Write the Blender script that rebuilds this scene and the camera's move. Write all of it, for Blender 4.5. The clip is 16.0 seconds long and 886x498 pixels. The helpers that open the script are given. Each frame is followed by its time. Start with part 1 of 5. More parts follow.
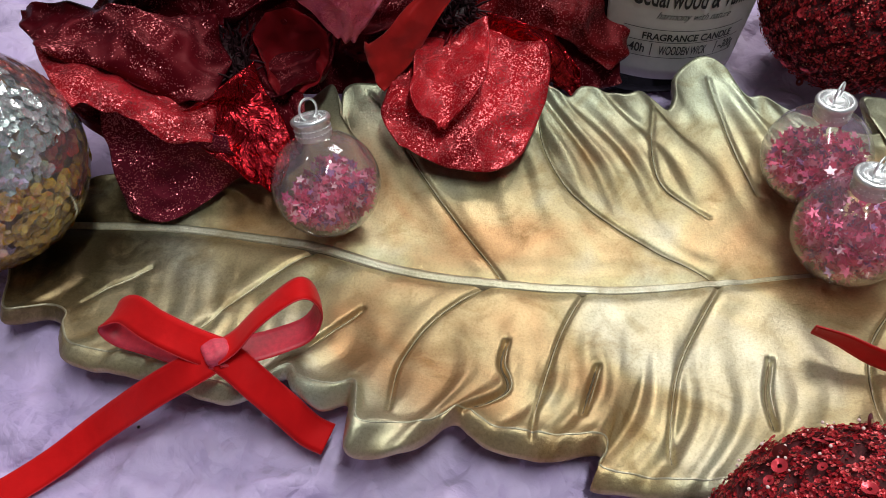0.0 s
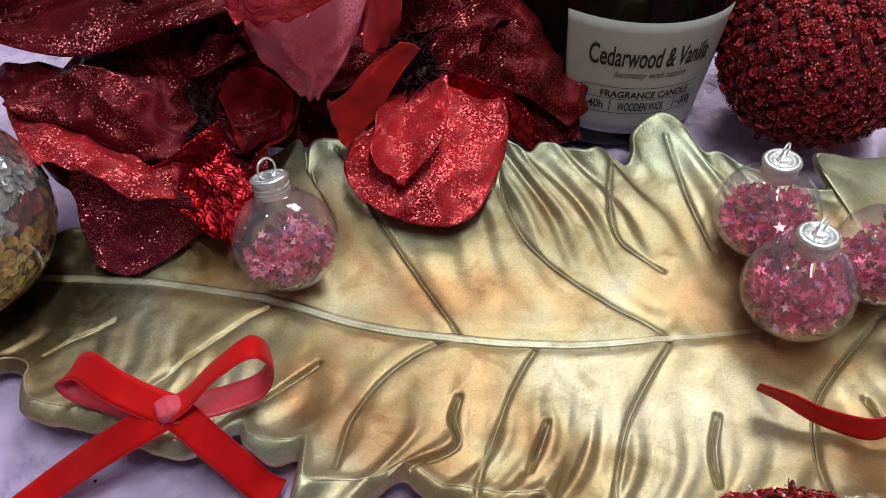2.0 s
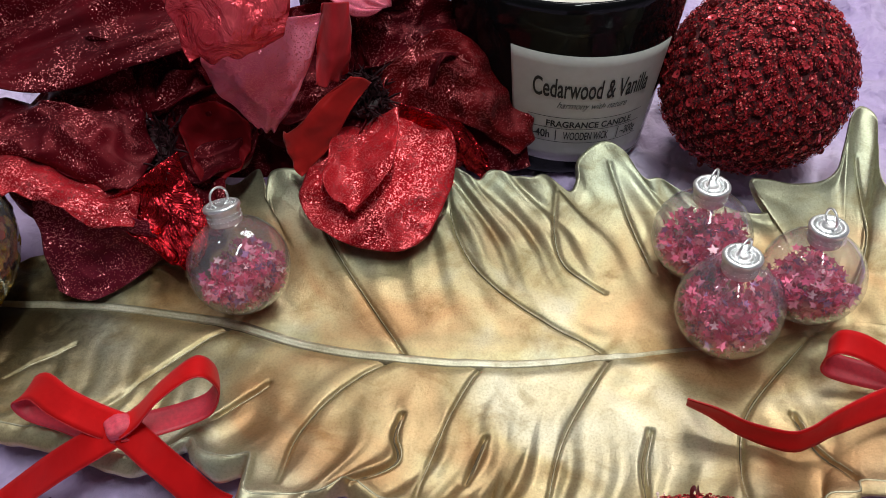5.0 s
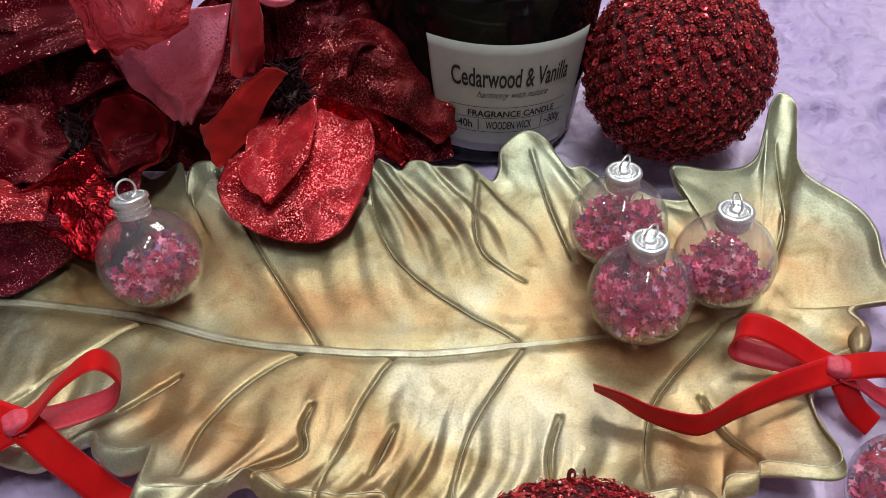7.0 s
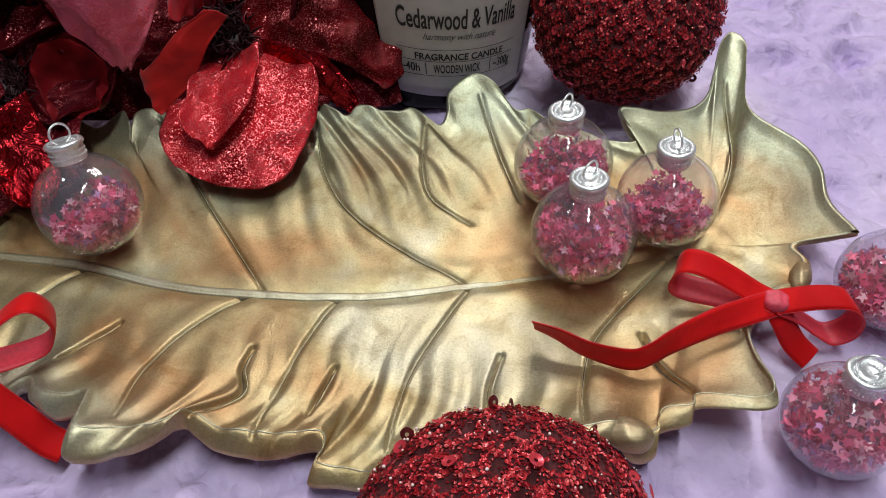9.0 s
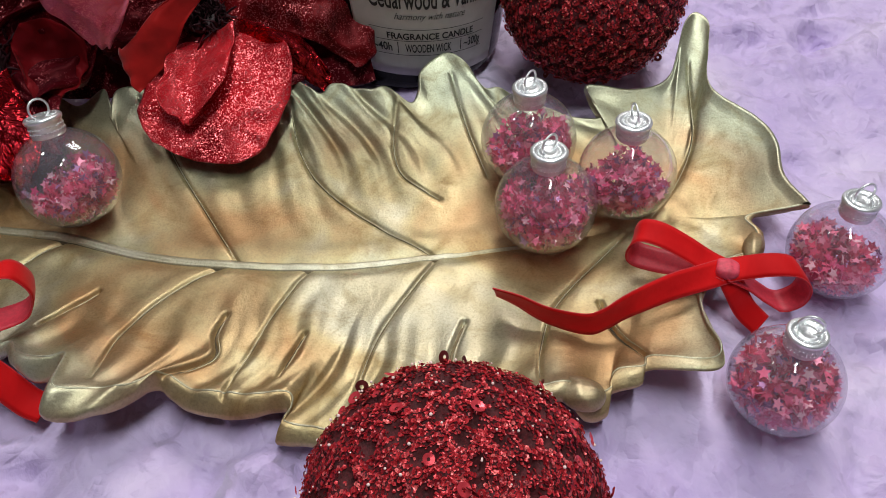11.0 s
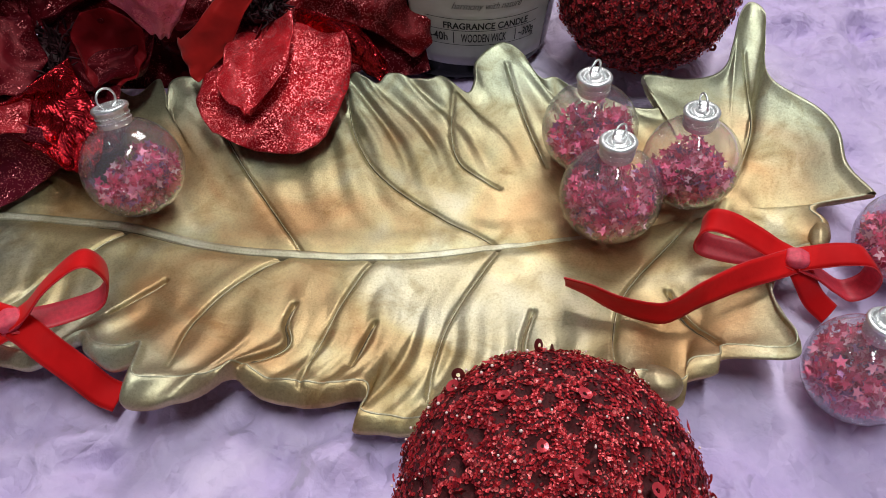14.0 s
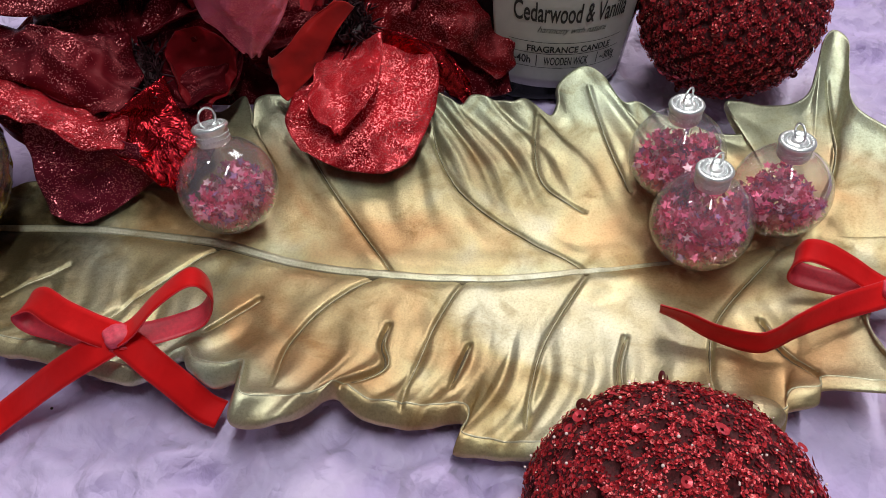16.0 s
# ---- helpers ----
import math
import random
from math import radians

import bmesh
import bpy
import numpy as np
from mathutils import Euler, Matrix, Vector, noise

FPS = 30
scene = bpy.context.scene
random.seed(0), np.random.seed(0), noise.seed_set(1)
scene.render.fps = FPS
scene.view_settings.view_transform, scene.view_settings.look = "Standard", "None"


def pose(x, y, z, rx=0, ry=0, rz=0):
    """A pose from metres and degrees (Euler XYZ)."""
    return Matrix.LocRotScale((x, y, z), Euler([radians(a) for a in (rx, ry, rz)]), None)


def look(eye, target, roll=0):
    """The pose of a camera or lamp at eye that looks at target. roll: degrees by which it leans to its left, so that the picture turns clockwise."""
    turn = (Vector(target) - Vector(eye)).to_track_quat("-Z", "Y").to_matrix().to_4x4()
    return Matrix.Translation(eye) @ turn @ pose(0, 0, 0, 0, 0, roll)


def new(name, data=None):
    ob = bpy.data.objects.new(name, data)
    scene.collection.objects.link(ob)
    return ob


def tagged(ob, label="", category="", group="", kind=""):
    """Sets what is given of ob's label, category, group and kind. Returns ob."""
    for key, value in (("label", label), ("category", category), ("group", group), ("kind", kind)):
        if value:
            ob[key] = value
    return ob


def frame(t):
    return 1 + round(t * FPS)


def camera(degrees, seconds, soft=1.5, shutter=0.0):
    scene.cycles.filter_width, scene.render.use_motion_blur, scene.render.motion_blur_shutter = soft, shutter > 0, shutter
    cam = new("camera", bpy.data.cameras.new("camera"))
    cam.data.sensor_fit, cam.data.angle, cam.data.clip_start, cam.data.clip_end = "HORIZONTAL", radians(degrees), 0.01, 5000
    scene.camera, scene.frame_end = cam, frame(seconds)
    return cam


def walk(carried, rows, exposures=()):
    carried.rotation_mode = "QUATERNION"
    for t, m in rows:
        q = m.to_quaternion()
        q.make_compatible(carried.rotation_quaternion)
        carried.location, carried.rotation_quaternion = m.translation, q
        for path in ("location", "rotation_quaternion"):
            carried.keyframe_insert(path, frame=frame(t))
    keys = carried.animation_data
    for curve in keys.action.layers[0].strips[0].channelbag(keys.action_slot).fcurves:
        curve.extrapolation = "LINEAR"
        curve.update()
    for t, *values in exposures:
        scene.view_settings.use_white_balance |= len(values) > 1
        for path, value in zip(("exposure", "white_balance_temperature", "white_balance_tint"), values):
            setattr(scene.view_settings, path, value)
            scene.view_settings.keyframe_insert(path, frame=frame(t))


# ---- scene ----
cam = camera(59.6, 16.0, soft=0.9)
PATH = [
    (0, (0.015, 0.04, 0.244), (-0.063, 1.349, -1.266), -1.9),
    (0.5, (0.02, 0.043, 0.245), (-0.059, 1.357, -1.261), -1.9),
    (1, (0.025, 0.045, 0.248), (-0.055, 1.371, -1.247), -1.9),
    (1.5, (0.03, 0.046, 0.25), (-0.056, 1.392, -1.226), -2.0),
    (2, (0.033, 0.044, 0.255), (-0.055, 1.408, -1.206), -2.0),
    (2.5, (0.034, 0.042, 0.258), (-0.057, 1.421, -1.187), -2.1),
    (3, (0.04, 0.038, 0.259), (-0.061, 1.438, -1.165), -2.3),
    (3.2, (0.04, 0.038, 0.26), (-0.063, 1.44, -1.161), -2.4),
    (5.3, (0.059, 0.032, 0.262), (-0.027, 1.455, -1.14), -2.3),
    (5.5, (0.062, 0.031, 0.261), (-0.023, 1.456, -1.14), -2.3),
    (6, (0.07, 0.031, 0.26), (-0.006, 1.455, -1.143), -2.3),
    (6.5, (0.077, 0.032, 0.258), (0.011, 1.451, -1.15), -2.2),
    (7, (0.084, 0.033, 0.258), (0.029, 1.45, -1.152), -2.2),
    (7.5, (0.089, 0.032, 0.256), (0.043, 1.439, -1.165), -2.2),
    (8, (0.093, 0.031, 0.252), (0.058, 1.421, -1.185), -2.1),
    (8.5, (0.096, 0.029, 0.25), (0.066, 1.402, -1.203), -2.2),
    (9, (0.102, 0.027, 0.249), (0.073, 1.385, -1.219), -2.3),
    (9.5, (0.107, 0.022, 0.25), (0.079, 1.372, -1.225), -2.2),
    (10, (0.111, 0.018, 0.252), (0.079, 1.362, -1.229), -2.2),
    (12.3, (0.115, 0.008, 0.249), (0.102, 1.347, -1.237), -2.2),
    (12.5, (0.114, 0.007, 0.248), (0.095, 1.349, -1.235), -2.2),
    (13, (0.106, 0.007, 0.248), (0.091, 1.344, -1.24), -2.0),
    (13.5, (0.096, 0.011, 0.249), (0.082, 1.34, -1.244), -1.9),
    (14, (0.088, 0.013, 0.252), (0.064, 1.338, -1.246), -2.2),
    (14.5, (0.08, 0.015, 0.255), (0.049, 1.341, -1.242), -2.2),
    (15, (0.074, 0.016, 0.257), (0.032, 1.342, -1.24), -2.2),
    (15.5, (0.065, 0.016, 0.259), (0.017, 1.346, -1.234), -2.2),
    (16, (0.056, 0.016, 0.259), (0.004, 1.353, -1.227), -1.9),
]
walk(cam, [(t, look(eye, target, roll)) for t, eye, target, roll in PATH])

from mathutils import kdtree

# ---- light: one ceiling strip lamp, a second dim one, pale room ----
world = bpy.data.worlds.new("room_air")
scene.world = world
world.use_nodes = True
world.node_tree.nodes["Background"].inputs[0].default_value = (0.9, 0.93, 1.0, 1)
world.node_tree.nodes["Background"].inputs[1].default_value = 0.25


def area_lamp(name, at, target, sx, sy, watts, colour, roll=0):
    d = bpy.data.lights.new(name, "AREA")
    d.shape, d.size, d.size_y, d.energy, d.color = "RECTANGLE", sx, sy, watts, colour
    ob = new(name, d)
    ob.matrix_world = look(at, target, roll)
    return ob


area_lamp("ceiling_strip_light", (0.24, 0.02, 1.30), (0.10, 0.22, 0.0), 0.06, 0.62, 9.8, (0.90, 1.0, 0.96), -47)
area_lamp("back_room_light", (0.38, 1.06, 1.20), (0.08, 0.24, 0.0), 0.52, 0.44, 9.6, (1.0, 0.97, 0.95))
# unseen fill lamp, added to brighten the bounce off the ceiling
area_lamp("added_fill_uplight", (0.2, 1.1, 1.05), (0.2, 1.1, 3.0), 0.5, 0.5, 1.5, (0.97, 0.97, 1.0))
area_lamp("ceiling_spot_light", (-0.75, 0.45, 1.35), (0.05, 0.24, 0.0), 0.12, 0.12, 1.6, (0.90, 0.95, 1.0))


# ---- materials ----
def material(name):
    m = bpy.data.materials.new(name)
    m.use_nodes = True
    nt = m.node_tree
    return m, nt, nt.nodes["Principled BSDF"]


def node(nt, kind, **settings):
    n = nt.nodes.new(kind)
    for key, value in settings.items():
        n.inputs[key].default_value = value
    return n


def noise_tex(nt, scale, detail=4.0, rough=0.55, distort=0.0):
    n = node(nt, "ShaderNodeTexNoise", Scale=scale, Detail=detail, Roughness=rough, Distortion=distort)
    c = nt.nodes.get("obj_coord")
    if c is None:
        c = nt.nodes.new("ShaderNodeTexCoord")
        c.name = "obj_coord"
    nt.links.new(c.outputs["Object"], n.inputs["Vector"])
    return n


def ramp(nt, source, stops):
    r = nt.nodes.new("ShaderNodeValToRGB")
    e = r.color_ramp.elements
    while len(e) < len(stops):
        e.new(0.5)
    for el, (p, c) in zip(e, stops):
        el.position, el.color = p, (*c, 1)
    nt.links.new(source, r.inputs["Fac"])
    return r


def mix(nt, a, b, fac, mode="MIX"):
    m = nt.nodes.new("ShaderNodeMix")
    m.data_type, m.blend_type = "RGBA", mode
    for sock, val in ((m.inputs[0], fac), (m.inputs[6], a), (m.inputs[7], b)):
        if isinstance(val, (int, float)):
            sock.default_value = val
        elif isinstance(val, tuple):
            sock.default_value = (*val, 1)
        else:
            nt.links.new(val, sock)
    return m.outputs[2]


def bump(nt, p, height, strength, distance, under=None):
    b = node(nt, "ShaderNodeBump", Strength=strength, Distance=distance)
    nt.links.new(height, b.inputs["Height"])
    if under is not None:
        nt.links.new(under.outputs[0], b.inputs["Normal"])
    nt.links.new(b.outputs[0], p.inputs["Normal"])
    return b


def gold_paint(name, pale, mid, brown, rough, worn=None, silver=(0.45, 0.465, 0.35)):
    m, nt, p = material(name)
    big = noise_tex(nt, 16, 3, 0.5, 0.6)
    fine = noise_tex(nt, 700, 4, 0.7)
    spots = noise_tex(nt, 55, 5, 0.62, 0.8)
    col = ramp(nt, big.outputs["Fac"], [(0.39, brown), (0.53, mid), (0.69, pale)])
    # silver by height: a brushed wash with the rim's pale reflection painted in
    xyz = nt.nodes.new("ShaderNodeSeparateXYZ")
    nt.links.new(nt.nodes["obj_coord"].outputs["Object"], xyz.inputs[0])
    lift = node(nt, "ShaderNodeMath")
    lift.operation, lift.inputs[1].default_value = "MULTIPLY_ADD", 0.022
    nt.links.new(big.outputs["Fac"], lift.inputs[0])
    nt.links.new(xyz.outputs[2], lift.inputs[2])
    wash_reflection = ramp(nt, lift.outputs[0], [(0.031, (0, 0, 0)), (0.046, (0.8, 0.8, 0.8))])
    col = mix(nt, col.outputs[0], silver, wash_reflection.outputs[0])
    stain = ramp(nt, spots.outputs["Fac"], [(0.30, (0.52, 0.38, 0.20)), (0.48, (1, 1, 1))])
    c = mix(nt, col, stain.outputs[0], 0.55, "MULTIPLY")
    grain = noise_tex(nt, 1050, 4, 0.75)
    speck = ramp(nt, grain.outputs["Fac"], [(0.36, (0.62, 0.58, 0.52)), (0.5, (1, 1, 1)), (0.68, (1.25, 1.22, 1.15))])
    c = mix(nt, c, speck.outputs[0], 0.46, "MULTIPLY")
    if worn:   # blackened, scratched patch round the stem end, ball and flower shade painted in
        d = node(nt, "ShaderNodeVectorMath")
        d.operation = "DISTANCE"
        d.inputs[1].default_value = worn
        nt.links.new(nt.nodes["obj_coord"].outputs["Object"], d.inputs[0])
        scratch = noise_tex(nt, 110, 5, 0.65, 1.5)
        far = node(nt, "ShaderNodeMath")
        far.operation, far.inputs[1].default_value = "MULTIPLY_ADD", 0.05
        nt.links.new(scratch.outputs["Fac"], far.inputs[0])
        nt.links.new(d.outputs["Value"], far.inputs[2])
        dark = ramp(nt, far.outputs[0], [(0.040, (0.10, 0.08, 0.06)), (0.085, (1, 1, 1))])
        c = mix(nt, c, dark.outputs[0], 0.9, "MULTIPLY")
    nt.links.new(c, p.inputs["Base Color"])
    p.inputs["Metallic"].default_value = 0.72
    rr = ramp(nt, spots.outputs["Fac"], [(0.3, (rough + 0.16,) * 3), (0.7, (rough - 0.05,) * 3)])
    nt.links.new(rr.outputs[0], p.inputs["Roughness"])
    b0 = bump(nt, p, grain.outputs["Fac"], 0.54, 0.00024)
    b1 = bump(nt, p, fine.outputs["Fac"], 0.20, 0.0004, b0)
    bump(nt, p, spots.outputs["Fac"], 0.06, 0.0010, b1)
    return m


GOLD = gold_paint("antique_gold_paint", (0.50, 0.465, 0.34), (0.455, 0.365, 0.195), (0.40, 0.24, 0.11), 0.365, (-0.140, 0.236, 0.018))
VEIN = gold_paint("dull_gold_vein", (0.62, 0.58, 0.46), (0.54, 0.49, 0.36), (0.42, 0.36, 0.23), 0.38)
PATINA = gold_paint("dark_bronze_patina", (0.22, 0.17, 0.10), (0.14, 0.11, 0.065), (0.08, 0.06, 0.035), 0.5, None, (0.20, 0.19, 0.13))


def cloth_material():
    m, nt, p = material("lilac_crinkled_cloth")
    big = noise_tex(nt, 9, 4, 0.55, 0.8)
    crease = noise_tex(nt, 60, 5, 0.6, 0.5)
    fine = noise_tex(nt, 420, 3, 0.6)
    c = ramp(nt, big.outputs["Fac"], [(0.3, (0.50, 0.37, 0.66)), (0.55, (0.63, 0.495, 0.75)), (0.75, (0.76, 0.64, 0.80))])
    k = ramp(nt, crease.outputs["Fac"], [(0.35, (0.78, 0.76, 0.86)), (0.6, (1, 1, 1))])
    nt.links.new(mix(nt, c.outputs[0], k.outputs[0], 0.5, "MULTIPLY"), p.inputs["Base Color"])
    p.inputs["Roughness"].default_value = 0.62
    p.inputs["Sheen Weight"].default_value = 0.25
    # flat facets between sharp folds: every cell leans its own way
    warp = noise_tex(nt, 30, 3, 0.6)
    w = node(nt, "ShaderNodeVectorMath")
    w.operation = "MULTIPLY_ADD"
    w.inputs[1].default_value = (0.022, 0.022, 0.022)
    nt.links.new(warp.outputs["Color"], w.inputs[0])
    nt.links.new(nt.nodes["obj_coord"].outputs["Object"], w.inputs[2])
    b1 = bump(nt, p, fine.outputs["Fac"], 0.15, 0.0004)
    b2 = bump(nt, p, crease.outputs["Fac"], 0.35, 0.004, b1)
    for scale, deep in ((26, 0.0058), (70, 0.0024)):   # sharp folds where a noise crosses its middle
        wave = noise_tex(nt, scale, 2, 0.5, 0.8)
        off = node(nt, "ShaderNodeMath")
        off.operation, off.inputs[1].default_value = "SUBTRACT", 0.5
        nt.links.new(wave.outputs["Fac"], off.inputs[0])
        fold = node(nt, "ShaderNodeMath")
        fold.operation = "ABSOLUTE"
        nt.links.new(off.outputs[0], fold.inputs[0])
        b2 = bump(nt, p, fold.outputs[0], 0.9, deep, b2)
    lean = b2.outputs[0]
    for scale, amount in ((75, 0.32), (240, 0.34)):
        v = node(nt, "ShaderNodeTexVoronoi", Scale=scale)
        nt.links.new(w.outputs[0], v.inputs["Vector"])
        tilt = node(nt, "ShaderNodeVectorMath")
        tilt.operation = "MULTIPLY_ADD"
        tilt.inputs[1].default_value = (amount,) * 3
        tilt.inputs[2].default_value = (-amount / 2,) * 3
        nt.links.new(v.outputs["Color"], tilt.inputs[0])
        both = node(nt, "ShaderNodeVectorMath")
        both.operation = "ADD"
        nt.links.new(lean, both.inputs[0])
        nt.links.new(tilt.outputs[0], both.inputs[1])
        lean = both.outputs[0]
    unit = node(nt, "ShaderNodeVectorMath")
    unit.operation = "NORMALIZE"
    nt.links.new(lean, unit.inputs[0])
    nt.links.new(unit.outputs[0], p.inputs["Normal"])
    return m


CLOTH = cloth_material()


def petal_material(name, dark, light, rough, metallic, glitter, foil=0.0, sheen=0.0):
    m, nt, p = material(name)
    big = noise_tex(nt, 30, 4, 0.6, 0.5)
    col = ramp(nt, big.outputs["Fac"], [(0.35, dark), (0.62, light)])
    p.inputs["Metallic"].default_value = metallic
    p.inputs["Roughness"].default_value = rough
    p.inputs["Sheen Weight"].default_value = sheen
    nt.links.new(col.outputs[0], p.inputs["Base Color"])
    p.inputs["Specular IOR Level"].default_value = 0.5 if foil else 0.4
    p.inputs["Specular Tint"].default_value = (1.0, 0.16, 0.18, 1)
    weave = noise_tex(nt, 260 if not foil else 62, 3, 0.55, 0.4 + 2.6 * foil)
    b = bump(nt, p, weave.outputs["Fac"], 0.3 + 0.65 * foil, 0.0040 if foil else 0.0005)
    if glitter:
        # grains of glitter: small cells, each with a tilt of its own
        c = nt.nodes["obj_coord"]
        v = node(nt, "ShaderNodeTexVoronoi", Scale=2300)
        nt.links.new(c.outputs["Object"], v.inputs["Vector"])
        patch = noise_tex(nt, 55, 4, 0.65)
        sep = nt.nodes.new("ShaderNodeSeparateColor")
        nt.links.new(v.outputs["Color"], sep.inputs[0])
        add = node(nt, "ShaderNodeMath")
        add.operation = "ADD"
        nt.links.new(sep.outputs[0], add.inputs[0])
        nt.links.new(patch.outputs["Fac"], add.inputs[1])
        on = ramp(nt, add.outputs[0], [(1.12 - glitter * 0.3, (0, 0, 0)), (1.16 - glitter * 0.3, (1, 1, 1))])
        on.color_ramp.elements[0].position = max(0.0, 1.30 - glitter * 0.42) / 2
        on.color_ramp.elements[1].position = max(0.02, 1.34 - glitter * 0.42) / 2
        half = node(nt, "ShaderNodeMath")
        half.operation = "MULTIPLY"
        half.inputs[1].default_value = 0.5
        nt.links.new(add.outputs[0], half.inputs[0])
        nt.links.new(half.outputs[0], on.inputs["Fac"])
        g = node(nt, "ShaderNodeBsdfPrincipled", Metallic=0.70, Roughness=0.30)
        nt.links.new(mix(nt, light, (0.98, 0.26, 0.28), 0.36), g.inputs["Base Color"])
        tilt = node(nt, "ShaderNodeVectorMath")
        tilt.operation = "MULTIPLY_ADD"
        tilt.inputs[1].default_value = (0.9, 0.9, 0.9)
        tilt.inputs[2].default_value = (-0.45, -0.45, -0.45)
        nt.links.new(v.outputs["Color"], tilt.inputs[0])
        geo = nt.nodes.new("ShaderNodeNewGeometry")
        summed = node(nt, "ShaderNodeVectorMath")
        summed.operation = "ADD"
        nt.links.new(geo.outputs["Normal"], summed.inputs[0])
        nt.links.new(tilt.outputs[0], summed.inputs[1])
        norm = node(nt, "ShaderNodeVectorMath")
        norm.operation = "NORMALIZE"
        nt.links.new(summed.outputs[0], norm.inputs[0])
        nt.links.new(norm.outputs[0], g.inputs["Normal"])
        ms = nt.nodes.new("ShaderNodeMixShader")
        nt.links.new(on.outputs[0], ms.inputs[0])
        nt.links.new(p.outputs[0], ms.inputs[1])
        nt.links.new(g.outputs[0], ms.inputs[2])
        nt.links.new(ms.outputs[0], nt.nodes["Material Output"].inputs[0])
    return m


PETAL_GLITTER = petal_material("red_glitter_fabric", (0.18, 0.004, 0.008), (0.50, 0.014, 0.022), 0.36, 0.0, 0.40)
# the same glitter fabric with the left flower's shade in its colour
PETAL_GLITTER_SHADED = petal_material("shaded_red_glitter_fabric", (0.13, 0.003, 0.006), (0.38, 0.012, 0.020), 0.42, 0.0, 0.30)
PETAL_SATIN = petal_material("red_satin_fabric", (0.42, 0.018, 0.026), (0.66, 0.036, 0.048), 0.42, 0.0, 0.0, 0, 0.1)
PETAL_FOIL = petal_material("red_foil", (0.22, 0.005, 0.008), (0.62, 0.032, 0.045), 0.18, 0.90, 0.0, 1.0)
# salmon foil, its colour raised for the light this petal faces
PETAL_FOIL_ROSE_LIT = petal_material("lit_rose_red_foil", (0.62, 0.03, 0.045), (0.92, 0.12, 0.15), 0.22, 0.45, 0.0, 1.0)
PETAL_VELVET = petal_material("wine_velvet", (0.034, 0.0015, 0.004), (0.088, 0.003, 0.007), 0.45, 0.0, -0.25, 0, 0.0)
PETAL_WINE = petal_material("wine_satin_velvet", (0.065, 0.004, 0.012), (0.14, 0.010, 0.026), 0.6, 0.0, 0.02, 0, 0.04)
PETAL_DARK = petal_material("dark_red_satin", (0.07, 0.002, 0.004), (0.22, 0.006, 0.010), 0.45, 0.0, 0.0, 0, 0.02)
PETAL_ORANGE = petal_material("scarlet_satin", (0.24, 0.006, 0.006), (0.42, 0.014, 0.012), 0.5, 0.0, 0.0, 0, 0.15)
PETAL_GAUZE = petal_material("red_gauze", (0.045, 0.002, 0.003), (0.14, 0.004, 0.006), 0.45, 0.0, 0.05, 0, 0.02)
PETAL_PINK = petal_material("rose_glitter_satin", (0.74, 0.09, 0.18), (0.90, 0.23, 0.34), 0.38, 0.1, 0.45, 0, 0.2)


def plain(name, colour, rough, metallic=0.0, scale=300.0, vary=0.35, relief=0.15):
    m, nt, p = material(name)
    n = noise_tex(nt, scale, 3, 0.6)
    lo = tuple(c * (1 - vary) for c in colour)
    hi = tuple(min(1.0, c * (1 + vary)) for c in colour)
    nt.links.new(ramp(nt, n.outputs["Fac"], [(0.3, lo), (0.7, hi)]).outputs[0], p.inputs["Base Color"])
    p.inputs["Roughness"].default_value, p.inputs["Metallic"].default_value = rough, metallic
    if relief:
        bump(nt, p, n.outputs["Fac"], relief, 0.0004)
    return m


STAMEN = plain("black_red_tinsel", (0.030, 0.004, 0.008), 0.6)
RIBBON = petal_material("red_velvet_ribbon", (0.46, 0.004, 0.005), (0.66, 0.008, 0.009), 0.6, 0.0, 0.0, 0, 0.06)
RIBBON_BACK = plain("pink_red_satin_back", (0.66, 0.045, 0.075), 0.5, 0, 600, 0.12, 0.1)
SELVEDGE = plain("pale_red_selvedge", (0.58, 0.018, 0.026), 0.65, 0, 900, 0.2, 0.2)
KNOT = plain("red_satin_knot", (0.66, 0.060, 0.100), 0.6, 0, 500, 0.2, 0.2)
SILVER = plain("silvered_tin", (0.88, 0.89, 0.90), 0.34, 0.80, 500, 0.10, 0.25)
JAR_GLASS = plain("black_glass", (0.006, 0.006, 0.007), 0.07, 0, 40, 0.2, 0)
JAR_GLASS.node_tree.nodes["Principled BSDF"].inputs["Specular IOR Level"].default_value = 0.14
LABEL = plain("white_paper_label", (0.55, 0.54, 0.51), 0.55, 0, 250, 0.04, 0.05)
INK = plain("black_print", (0.02, 0.02, 0.02), 0.6, 0, 200, 0.1, 0)
WICK = plain("charred_wood", (0.05, 0.035, 0.025), 0.8, 0, 400, 0.4, 0.4)
WAX = plain("pale_wax", (0.75, 0.70, 0.62), 0.5, 0, 80, 0.06, 0)
FOAM = plain("dark_red_foam", (0.07, 0.003, 0.006), 0.8, 0, 900, 0.5, 0.9)
PLASTER = plain("dark_wall_paint", (0.14, 0.13, 0.13), 0.8, 0, 12, 0.06, 0)
WHITEWASH = plain("pale_ceiling_paint", (0.62, 0.62, 0.61), 0.8, 0, 12, 0.06, 0)


def random_flakes(name, stops, rough, metallic):
    m, nt, p = material(name)
    g = nt.nodes.new("ShaderNodeNewGeometry")
    r = ramp(nt, g.outputs["Random Per Island"], stops)
    r.color_ramp.interpolation = "CONSTANT"
    nt.links.new(r.outputs[0], p.inputs["Base Color"])
    p.inputs["Roughness"].default_value, p.inputs["Metallic"].default_value = rough, metallic
    return m


